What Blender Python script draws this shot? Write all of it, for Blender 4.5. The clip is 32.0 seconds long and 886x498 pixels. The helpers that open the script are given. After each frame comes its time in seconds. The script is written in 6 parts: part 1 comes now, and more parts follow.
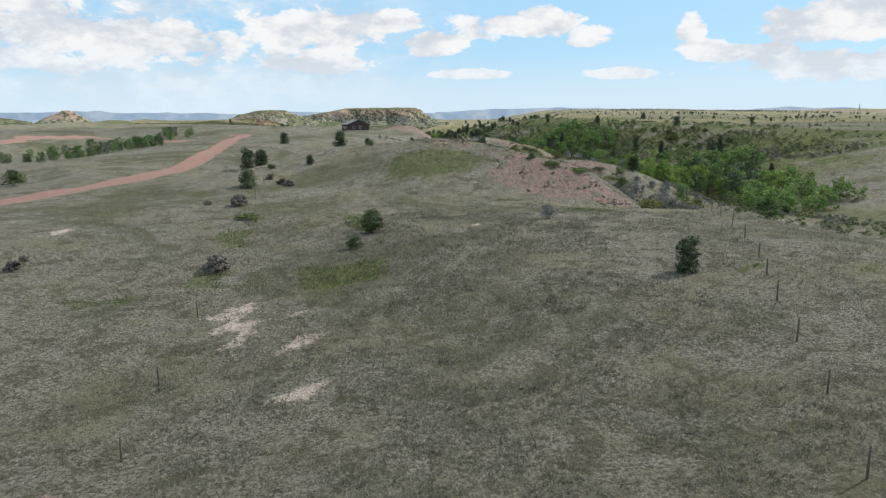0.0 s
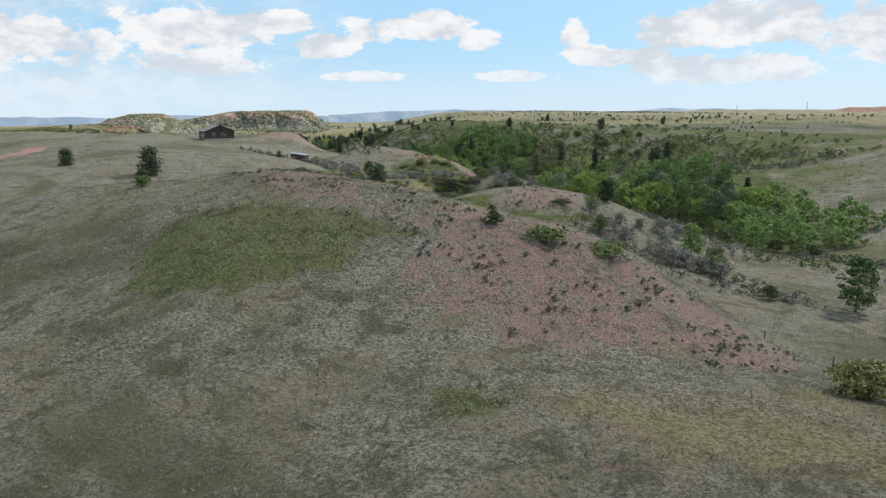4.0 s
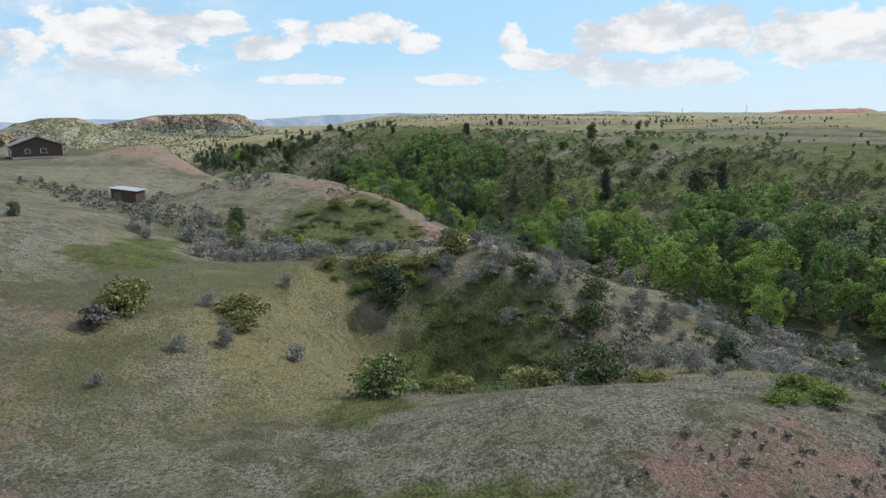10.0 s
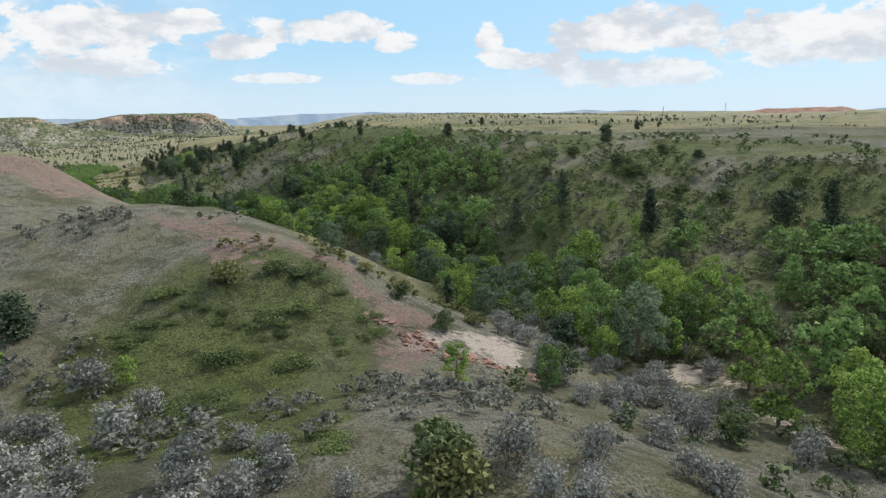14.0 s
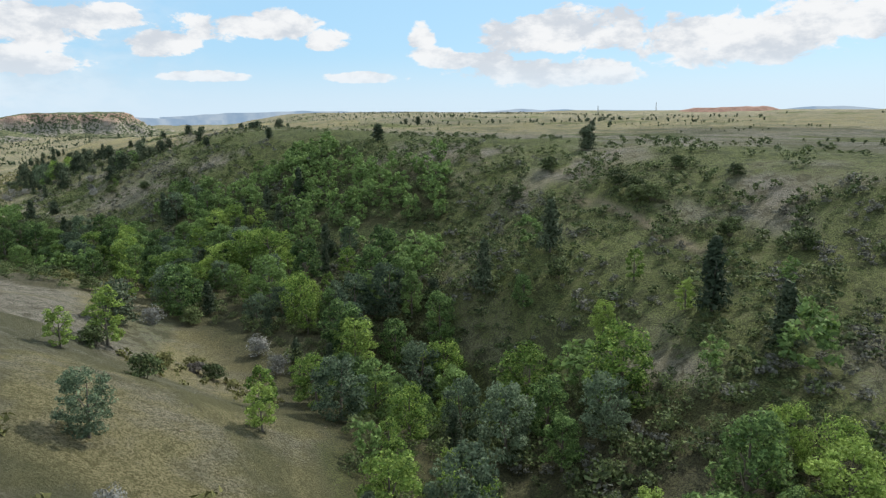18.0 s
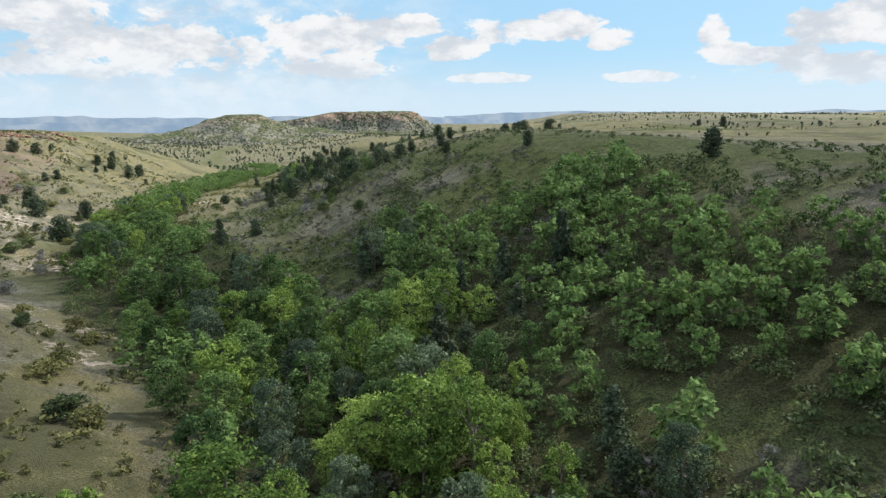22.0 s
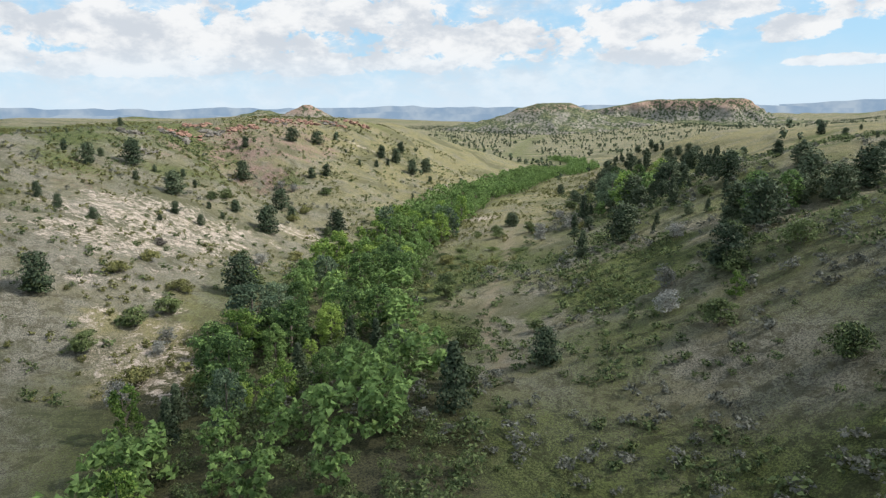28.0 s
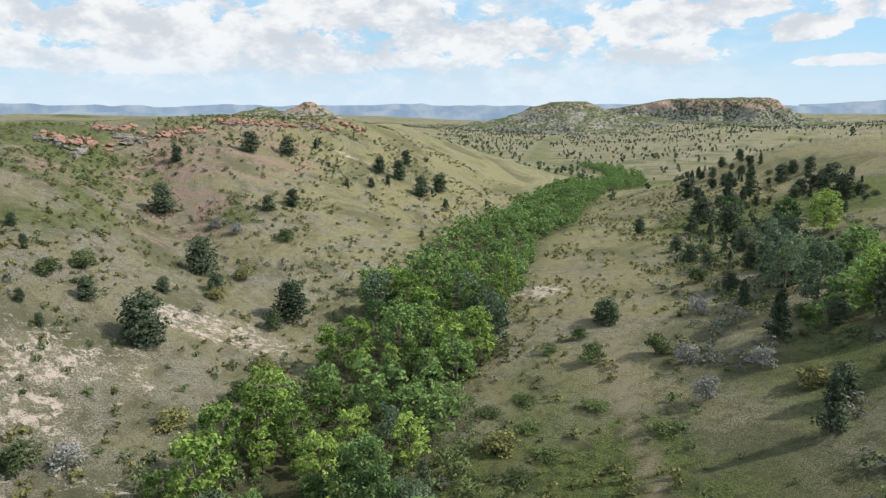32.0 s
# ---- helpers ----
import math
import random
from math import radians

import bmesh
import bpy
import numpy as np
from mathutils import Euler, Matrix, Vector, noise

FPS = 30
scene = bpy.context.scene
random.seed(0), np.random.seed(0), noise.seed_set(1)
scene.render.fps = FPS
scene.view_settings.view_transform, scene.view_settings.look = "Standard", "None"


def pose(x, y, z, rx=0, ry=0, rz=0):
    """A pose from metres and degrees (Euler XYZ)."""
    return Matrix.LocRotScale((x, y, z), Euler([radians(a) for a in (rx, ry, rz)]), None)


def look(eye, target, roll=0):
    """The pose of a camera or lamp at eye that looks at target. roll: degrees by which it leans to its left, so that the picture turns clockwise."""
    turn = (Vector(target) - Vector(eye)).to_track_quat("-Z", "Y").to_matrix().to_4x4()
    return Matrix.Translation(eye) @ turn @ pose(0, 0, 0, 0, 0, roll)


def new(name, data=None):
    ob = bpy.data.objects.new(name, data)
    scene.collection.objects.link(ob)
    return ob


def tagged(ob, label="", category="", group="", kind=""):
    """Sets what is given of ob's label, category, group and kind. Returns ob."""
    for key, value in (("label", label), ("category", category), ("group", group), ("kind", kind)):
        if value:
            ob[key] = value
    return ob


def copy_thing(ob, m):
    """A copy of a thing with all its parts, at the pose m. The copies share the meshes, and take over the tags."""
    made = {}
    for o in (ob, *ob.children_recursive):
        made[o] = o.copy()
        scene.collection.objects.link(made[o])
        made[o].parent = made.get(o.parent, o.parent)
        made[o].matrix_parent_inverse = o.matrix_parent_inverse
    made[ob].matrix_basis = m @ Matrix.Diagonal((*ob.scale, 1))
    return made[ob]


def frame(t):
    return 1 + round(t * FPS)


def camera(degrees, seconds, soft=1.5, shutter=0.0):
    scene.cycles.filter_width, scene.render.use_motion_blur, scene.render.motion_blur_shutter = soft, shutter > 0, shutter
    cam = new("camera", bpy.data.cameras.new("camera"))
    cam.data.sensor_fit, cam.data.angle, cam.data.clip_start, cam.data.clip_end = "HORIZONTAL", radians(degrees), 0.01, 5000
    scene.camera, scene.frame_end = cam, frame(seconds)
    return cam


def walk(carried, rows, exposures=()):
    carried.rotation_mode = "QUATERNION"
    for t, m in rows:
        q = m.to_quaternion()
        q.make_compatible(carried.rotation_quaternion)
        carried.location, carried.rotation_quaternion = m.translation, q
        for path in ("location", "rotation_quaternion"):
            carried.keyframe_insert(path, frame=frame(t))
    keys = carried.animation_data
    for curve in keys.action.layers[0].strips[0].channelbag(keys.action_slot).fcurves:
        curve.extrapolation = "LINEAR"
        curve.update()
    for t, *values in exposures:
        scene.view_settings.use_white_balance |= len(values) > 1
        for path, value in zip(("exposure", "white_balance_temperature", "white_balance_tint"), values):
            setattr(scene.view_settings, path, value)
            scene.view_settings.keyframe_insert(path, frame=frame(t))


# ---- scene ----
cam = camera(69.8, 32.0, soft=1.3)
METRES, EYE, TILT, LEAN, TURN = 540.0, 11.6, -12.2, 0.0, 0.0
ROWS = [
    (0.0, 0.0, 0.0, 0.0, -0.0, 0.0, 0.0),
    (0.5, -0.0002, 0.016, 0.0034, -1.84, 0.02, 0.46),
    (1.0, 0.0, 0.0317, 0.0067, -3.47, 0.04, 0.87),
    (1.5, 0.0007, 0.0467, 0.0099, -4.65, 0.05, 1.13),
    (2.0, 0.0016, 0.0618, 0.0132, -5.18, 0.05, 1.25),
    (2.5, 0.0027, 0.077, 0.0165, -6.03, 0.05, 1.48),
    (3.0, 0.0041, 0.0921, 0.0197, -7.61, 0.02, 1.86),
    (3.5, 0.0059, 0.1073, 0.023, -8.33, 0.03, 2.02),
    (5.5, 0.0139, 0.1607, 0.0352, -10.94, -0.01, 2.83),
    (6.0, 0.0166, 0.1755, 0.0384, -11.2, -0.02, 2.88),
    (6.5, 0.0193, 0.1902, 0.0416, -11.51, -0.01, 2.96),
    (7.0, 0.022, 0.2042, 0.0446, -11.78, 0.01, 3.06),
    (7.5, 0.0247, 0.2177, 0.0475, -12.07, 0.02, 3.13),
    (8.0, 0.0274, 0.2311, 0.0504, -12.36, 0.06, 3.16),
    (8.5, 0.0301, 0.2442, 0.0532, -12.67, 0.09, 3.22),
    (9.0, 0.0327, 0.2571, 0.056, -13.01, 0.13, 3.26),
    (9.5, 0.0354, 0.2698, 0.0588, -13.36, 0.13, 3.28),
    (10.0, 0.0383, 0.2825, 0.0617, -13.99, 0.08, 3.39),
    (10.5, 0.0414, 0.295, 0.0644, -14.54, 0.04, 3.5),
    (11.0, 0.0445, 0.3075, 0.0671, -14.85, 0.01, 3.59),
    (11.5, 0.0474, 0.3192, 0.0696, -15.16, -0.02, 3.66),
    (12.0, 0.0505, 0.3308, 0.072, -15.37, -0.05, 3.7),
    (12.5, 0.0535, 0.342, 0.0744, -15.58, -0.07, 3.72),
    (13.0, 0.0565, 0.3529, 0.0766, -15.75, -0.08, 3.78),
    (13.5, 0.0597, 0.3641, 0.079, -15.89, -0.11, 3.85),
    (15.5, 0.0731, 0.4096, 0.0888, -17.9, -0.28, 4.3),
    (16.0, 0.077, 0.421, 0.0913, -20.01, -0.44, 4.77),
    (16.5, 0.0812, 0.4323, 0.0938, -21.28, -0.55, 5.05),
    (17.0, 0.0853, 0.4435, 0.0962, -21.8, -0.61, 5.13),
    (17.5, 0.0895, 0.4551, 0.0986, -21.83, -0.62, 5.08),
    (18.0, 0.0941, 0.4678, 0.1013, -21.68, -0.65, 5.02),
    (18.5, 0.0987, 0.4818, 0.1042, -19.58, -0.46, 4.54),
    (19.0, 0.1033, 0.4969, 0.1073, -19.57, -0.52, 4.48),
    (19.5, 0.1088, 0.5148, 0.1111, -18.51, -0.44, 4.22),
    (20.0, 0.1141, 0.5348, 0.1155, -15.95, -0.32, 3.68),
    (20.5, 0.1184, 0.555, 0.1199, -12.16, -0.03, 2.77),
    (21.0, 0.1203, 0.575, 0.1238, -6.09, 0.21, 1.47),
    (21.5, 0.1205, 0.5943, 0.1276, -2.26, 0.35, 0.57),
    (22.0, 0.1195, 0.6123, 0.1313, 1.69, 0.35, -0.21),
    (22.5, 0.1175, 0.6302, 0.1346, 5.15, 0.31, -0.9),
    (23.0, 0.1146, 0.647, 0.1379, 8.14, 0.23, -1.54),
    (23.5, 0.111, 0.6631, 0.141, 10.58, -0.19, -2.02),
    (24.0, 0.107, 0.6794, 0.144, 12.16, -0.6, -2.31),
    (24.5, 0.1025, 0.6953, 0.1471, 13.34, -0.7, -2.5),
    (25.0, 0.0978, 0.7106, 0.1499, 15.4, -0.81, -2.93),
    (25.5, 0.0923, 0.726, 0.1528, 17.72, -0.95, -3.39),
    (26.0, 0.0864, 0.7407, 0.1557, 19.89, -1.12, -3.82),
    (26.5, 0.0802, 0.7548, 0.1582, 22.44, -1.31, -4.31),
    (28.5, 0.0511, 0.8086, 0.1682, 28.56, -1.99, -5.51),
    (29.0, 0.0424, 0.8231, 0.1712, 28.57, -2.03, -5.53),
    (29.5, 0.0328, 0.8391, 0.1745, 28.59, -2.1, -5.56),
    (30.0, 0.022, 0.8569, 0.1783, 28.6, -2.14, -5.61),
    (30.5, 0.0108, 0.8754, 0.1822, 28.63, -2.17, -5.66),
    (31.0, -0.0011, 0.8948, 0.1864, 28.63, -2.18, -5.71),
    (31.5, -0.0131, 0.9141, 0.1904, 28.64, -2.13, -5.76),
    (32.0, -0.0257, 0.93, 0.1938, 28.7, -2.1, -5.85),
]
walk(cam, [(t, pose(0, 0, EYE, TILT, LEAN, TURN) @ pose(METRES * x, METRES * y, METRES * z, 90 + pitch, roll, yaw)) for t, x, y, z, yaw, pitch, roll in ROWS], [(0.0, 0.46), (32.0, 0.46)])

# ---- world, sun and the passing cloud ----
SUN_AZ, SUN_EL = 62.0, 42.0        # degrees to the right of +y, and above the horizon
SUN_WAY = Vector((math.sin(radians(SUN_AZ)) * math.cos(radians(SUN_EL)), math.cos(radians(SUN_AZ)) * math.cos(radians(SUN_EL)), math.sin(radians(SUN_EL))))


class Graph:
    """A small helper that strings nodes together."""

    def __init__(self, tree):
        self.t = tree
        tree.nodes.clear()

    def add(self, kind, ins=None, **attrs):
        n = self.t.nodes.new(kind)
        for key, value in attrs.items():
            setattr(n, key, value)
        for key, value in (ins or {}).items():
            if hasattr(value, "is_output"):
                self.t.links.new(value, n.inputs[key])
            else:
                n.inputs[key].default_value = value
        return n

    def math(self, op, a, b=0.0, clamp=False):
        return self.add("ShaderNodeMath", {0: a, 1: b}, operation=op, use_clamp=clamp).outputs[0]

    def ramp(self, value, lo, hi):
        return self.add("ShaderNodeMapRange", {"Value": value, "From Min": lo, "From Max": hi}, interpolation_type="SMOOTHSTEP").outputs[0]

    def noise(self, vector, scale, detail=3.0, rough=0.55, distort=0.0):
        return self.add("ShaderNodeTexNoise", {"Vector": vector, "Scale": scale, "Detail": detail, "Roughness": rough, "Distortion": distort}).outputs[0]

    def mix(self, fac, a, b):
        n = self.add("ShaderNodeMix", {}, data_type="RGBA")
        for sock, value in ((0, fac), (6, a), (7, b)):
            if hasattr(value, "is_output"):
                self.t.links.new(value, n.inputs[sock])
            else:
                n.inputs[sock].default_value = value if sock == 0 else (*value, 1)
        return n.outputs[2]


world = bpy.data.worlds.new("sky")
scene.world = world
world.use_nodes = True
g = Graph(world.node_tree)
sky = g.add("ShaderNodeTexSky", sky_type="NISHITA", sun_disc=False, sun_elevation=radians(SUN_EL), sun_rotation=radians(SUN_AZ), air_density=1.0, dust_density=0.6, ozone_density=1.5)
way = g.add("ShaderNodeTexCoord").outputs["Generated"]
sep = g.add("ShaderNodeSeparateXYZ", {0: way})
zx, zy, zz = sep.outputs
# heaps of cloud low over the land: azimuth to the right of +y, elevation, half width, half height, in degrees
PUFFS = [
    (-5, 7.5, 3, 1.1), (4.6, 7.1, 4.8, 1.2), (8.5, 7.4, 3.1, 1.3), (12.7, 6.3, 2.1, 0.9), (20.4, 6.5, 1.2, 1.3), (21, 5, 2, 0.8),
    (-0.7, 5.2, 2.3, 0.7), (-9.4, 5.8, 3.1, 0.9), (31.2, 6.5, 5.6, 1.7), (15.6, 3.2, 3.3, 0.5), (24.6, 4.5, 4.6, 0.7), (31.5, 3.5, 7.6, 1.3),
    (2.3, 3.2, 3.6, 0.5), (-51.3, 5.7, 15.3, 2.3), (-36.9, 7.3, 13.3, 1.8), (-24.4, 5.4, 11.2, 2), (-11.8, 6.5, 7.1, 2.2), (-10.4, 4, 4.6, 0.9),
    (-0.4, 5.6, 3, 1), (-55.6, 3.5, 13.3, 1.2), (-37, 3.7, 15.3, 1.1), (33.8, 6.9, 6.6, 1.8), (45.1, 5.6, 8.7, 2.2), (51.8, 6.8, 7.1, 2),
]
azimuth = g.math("MULTIPLY", g.math("ARCTAN2", zx, zy), 57.2958)
elevation = g.math("MULTIPLY", g.math("ARCSINE", zz), 57.2958)
heap = -1.0
for az_, el_, wide_, tall_ in PUFFS:
    du = g.math("MULTIPLY", g.math("SUBTRACT", azimuth, az_), 1 / wide_)
    dv = g.math("MULTIPLY", g.math("SUBTRACT", elevation, el_), 1 / tall_)
    heap = g.math("MAXIMUM", heap, g.math("SUBTRACT", 1.0, g.math("ADD", g.math("MULTIPLY", du, du), g.math("MULTIPLY", dv, dv))))
squash = g.add("ShaderNodeVectorMath", {0: way, 1: (1.0, 1.0, 1.9)}, operation="MULTIPLY").outputs[0]
big = g.noise(squash, 7.0, 4.0, 0.55, 0.3)
fine = g.noise(squash, 22.0, 9.0, 0.62, 0.3)
ragged = g.math("ADD", g.math("MULTIPLY", g.math("SUBTRACT", fine, 0.5), 3.6), g.math("MULTIPLY", g.math("SUBTRACT", big, 0.5), 2.2))
cover = g.ramp(g.math("ADD", g.math("MAXIMUM", heap, -1.1), ragged), -0.05, 0.42)
veil = g.math("MULTIPLY", g.ramp(azimuth, 8.0, -22.0), g.ramp(g.math("ADD", g.math("MULTIPLY", big, 0.5), g.math("MULTIPLY", fine, 0.5)), 0.36, 0.60))
cover = g.math("MAXIMUM", cover, g.math("MULTIPLY", veil, 0.75))
thick = g.ramp(g.math("ADD", g.math("MULTIPLY", g.noise(squash, 13.0, 7.0, 0.62), 0.8), g.math("MULTIPLY", fine, 0.2)), 0.40, 0.58)
cloud_rgb = g.mix(thick, (4.5, 4.85, 5.3), (6.35, 6.45, 6.55))
blue = g.mix(0.8, sky.outputs[0], (2.75, 4.85, 6.7))
body = g.mix(cover, blue, cloud_rgb)
haze = g.ramp(zz, 0.10, 0.0)
body = g.mix(g.math("MULTIPLY", haze, 0.75), body, (5.0, 5.95, 6.75))
# broken bright cloud goes on above the picture
upper = g.math("MULTIPLY", g.ramp(zz, 0.24, 0.5), g.math("ADD", 0.55, g.math("MULTIPLY", big, 0.6)))
full = g.mix(upper, body, (6.9, 7.5, 8.1))
back = g.add("ShaderNodeBackground", {"Color": full, "Strength": 0.105})
g.add("ShaderNodeOutputWorld", {"Surface": back.outputs[0]})

sun_data = bpy.data.lights.new("sun", "SUN")
sun_data.energy, sun_data.angle, sun_data.color = 4.6, radians(1.5), (1.0, 0.94, 0.83)
sun = new("sun", sun_data)
sun.matrix_world = look(SUN_WAY * 500, (0, 0, 0))

# ---- materials ----


def material(name):
    m = bpy.data.materials.new(name)
    m.use_nodes = True
    return m, Graph(m.node_tree)


def finish(gr, colour, rough=0.9, normal=None, metal=0.0, spec=0.2):
    ins = {"Base Color": colour if hasattr(colour, "is_output") else (*colour, 1), "Roughness": rough, "Metallic": metal, "Specular IOR Level": spec}
    if normal is not None:
        ins["Normal"] = normal
    b = gr.add("ShaderNodeBsdfPrincipled", ins)
    gr.add("ShaderNodeOutputMaterial", {"Surface": b.outputs[0]})


def plain_mat(name, a, b, scale=6.0, rough=0.85, bump=0.3, metal=0.0, spec=0.2, rand=0.25):
    """A surface of two close colours with grain, stains and relief."""
    m, gr = material(name)
    pos = gr.add("ShaderNodeTexCoord").outputs["Object"]
    grain = gr.noise(pos, scale, 5.0, 0.6)
    stain = gr.noise(pos, scale * 0.17, 2.0, 0.5)
    col = gr.mix(gr.ramp(grain, 0.35, 0.65), a, b)
    dim = [c * 0.7 for c in a]
    col = gr.mix(gr.math("MULTIPLY", gr.ramp(stain, 0.5, 0.7), 0.5), col, dim)
    info = gr.add("ShaderNodeObjectInfo").outputs["Random"]
    col = gr.mix(gr.math("MULTIPLY", info, rand), col, [c * 1.35 for c in b])
    nrm = gr.add("ShaderNodeBump", {"Strength": bump, "Distance": 0.05, "Height": grain}).outputs[0]
    finish(gr, col, rough, nrm, metal, spec)
    return m


def leaf_mat(name, dark, light, tip, through_light=0.38, grain=3.2):
    """Foliage: varies from plant to plant and spray to spray, has dark gaps painted over it, and lets some light
    through.
    """
    m, gr = material(name)
    info = gr.add("ShaderNodeObjectInfo").outputs["Random"]
    geo = gr.add("ShaderNodeNewGeometry")
    isl = geo.outputs["Random Per Island"]
    pos = gr.add("ShaderNodeTexCoord").outputs["Object"]
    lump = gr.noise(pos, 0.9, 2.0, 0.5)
    gap_noise = gr.noise(pos, grain, 4.0, 0.7)
    stand = gr.noise(geo.outputs["Position"], 0.11, 3.0, 0.6)
    col = gr.mix(gr.ramp(lump, 0.3, 0.7), dark, light)
    col = gr.mix(gr.math("MULTIPLY", gr.ramp(isl, 0.40, 1.0), 0.75), col, tip)
    col = gr.mix(gr.math("MULTIPLY", gr.ramp(info, 0.45, 1.0), 0.45), col, tip)
    col = gr.mix(gr.math("MULTIPLY", gr.ramp(info, 0.45, 0.0), 0.55), col, dark)
    col = gr.mix(gr.math("MULTIPLY", gr.ramp(stand, 0.50, 0.30), 0.5), col, dark)
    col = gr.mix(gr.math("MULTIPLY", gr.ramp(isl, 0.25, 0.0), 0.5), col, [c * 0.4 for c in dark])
    # shaded gaps between leaves, painted as dark noise spots
    col = gr.mix(gr.math("MULTIPLY", gr.ramp(gap_noise, 0.48, 0.36), 0.45), col, [c * 0.35 for c in dark])
    bsdf = gr.add("ShaderNodeBsdfPrincipled", {"Base Color": col, "Roughness": 0.7, "Specular IOR Level": 0.15})
    tr = gr.add("ShaderNodeBsdfTranslucent", {"Color": col})
    mixed = gr.add("ShaderNodeMixShader", {0: through_light, 1: bsdf.outputs[0], 2: tr.outputs[0]})
    gr.add("ShaderNodeOutputMaterial", {"Surface": mixed.outputs[0]})
    return m


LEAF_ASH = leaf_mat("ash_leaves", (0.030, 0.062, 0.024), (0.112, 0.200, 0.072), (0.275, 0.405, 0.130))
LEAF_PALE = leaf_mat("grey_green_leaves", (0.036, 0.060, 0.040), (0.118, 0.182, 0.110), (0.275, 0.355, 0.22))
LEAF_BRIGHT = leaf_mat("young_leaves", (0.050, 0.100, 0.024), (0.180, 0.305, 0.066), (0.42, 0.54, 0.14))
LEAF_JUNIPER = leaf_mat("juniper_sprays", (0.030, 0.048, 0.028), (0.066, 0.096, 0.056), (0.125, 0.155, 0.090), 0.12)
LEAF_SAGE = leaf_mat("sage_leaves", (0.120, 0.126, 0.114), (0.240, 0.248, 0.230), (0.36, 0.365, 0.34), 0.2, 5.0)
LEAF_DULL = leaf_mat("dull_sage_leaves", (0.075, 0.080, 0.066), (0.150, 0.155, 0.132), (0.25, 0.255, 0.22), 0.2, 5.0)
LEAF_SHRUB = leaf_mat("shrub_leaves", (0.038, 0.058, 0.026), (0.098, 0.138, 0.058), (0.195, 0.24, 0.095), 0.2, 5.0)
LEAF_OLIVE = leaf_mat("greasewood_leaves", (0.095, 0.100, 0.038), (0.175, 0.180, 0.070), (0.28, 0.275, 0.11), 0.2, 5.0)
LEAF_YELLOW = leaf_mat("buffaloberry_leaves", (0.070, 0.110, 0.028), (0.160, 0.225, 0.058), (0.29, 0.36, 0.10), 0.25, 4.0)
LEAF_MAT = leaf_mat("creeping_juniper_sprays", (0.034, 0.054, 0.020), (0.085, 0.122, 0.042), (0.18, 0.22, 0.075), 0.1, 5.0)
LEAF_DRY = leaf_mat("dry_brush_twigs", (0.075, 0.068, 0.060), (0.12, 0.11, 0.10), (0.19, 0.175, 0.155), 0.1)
GRASS = leaf_mat("prairie_grass_blades", (0.16, 0.15, 0.12), (0.29, 0.275, 0.225), (0.43, 0.41, 0.34), 0.25, 0.9)
WEEDS = leaf_mat("prairie_weed_leaves", (0.040, 0.046, 0.034), (0.085, 0.094, 0.068), (0.16, 0.165, 0.125), 0.15, 0.9)
GRASS_GREEN = leaf_mat("green_grass_blades", (0.075, 0.100, 0.030), (0.13, 0.165, 0.052), (0.23, 0.25, 0.095), 0.25, 0.9)
BARK = plain_mat("bark", (0.10, 0.085, 0.07), (0.17, 0.15, 0.125), 8)
DEAD_WOOD = plain_mat("dead_wood", (0.22, 0.21, 0.19), (0.34, 0.33, 0.30), 9)
SCORIA = plain_mat("scoria_rock", (0.13, 0.075, 0.060), (0.30, 0.175, 0.135), 3, bump=0.8)
GREY_ROCK = plain_mat("lichen_rock", (0.060, 0.054, 0.048), (0.20, 0.185, 0.165), 4, bump=0.8)
POST_WOOD = plain_mat("post_wood", (0.07, 0.06, 0.05), (0.13, 0.115, 0.10), 14)

# ---- the lie of the land ----
# LAND BEGIN
LATTICE = np.random.RandomState(7).rand(256, 256)


def lattice(x, y, size, shift=0.0):
    """Smooth noise from -1 to 1 with lumps of that size."""
    u, v = x / size + 37.3 + shift, y / size + 11.7 + shift * 1.7
    i, j = np.floor(u).astype(int), np.floor(v).astype(int)
    a, b = u - i, v - j
    a, b = a * a * (3 - 2 * a), b * b * (3 - 2 * b)
    p = lambda q, r: LATTICE[q & 255, r & 255]
    low = p(i, j) * (1 - a) + p(i + 1, j) * a
    high = p(i, j + 1) * (1 - a) + p(i + 1, j + 1) * a
    return 2 * (low * (1 - b) + high * b) - 1


def ease(t):
    t = np.clip(t, 0, 1)
    return t * t * (3 - 2 * t)


# the creek: x, y, bed, width of the west side of its valley, width of the east side
CREEK = [
    (330, -40, -9.0, 140, 110),
    (235, 60, -12.0, 130, 110),
    (152, 137, -15.4, 102, 117),
    (102, 184, -18.6, 66, 104),
    (94, 242, -16.6, 70, 106),
    (71, 297, -18.2, 63, 68),
    (63, 337, -20.7, 40, 86),
    (45, 393, -24.0, 79, 85),
    (24, 441, -27.8, 71, 81),
    (-31, 488, -28.6, 112, 155),
    (-57, 557, -32.6, 104, 135),
    (-76, 625, -31.5, 118, 166),
    (-89, 700, -32.5, 117, 150),
    (-106, 790, -35.5, 112, 110),
    (-118, 855, -39.0, 130, 140),
    (-104, 930, -43.0, 165, 150),
    (-150, 1040, -46.0, 200, 200),
    (-260, 1150, -50.0, 230, 260),
    (-420, 1600, -62.0, 350, 400),
]
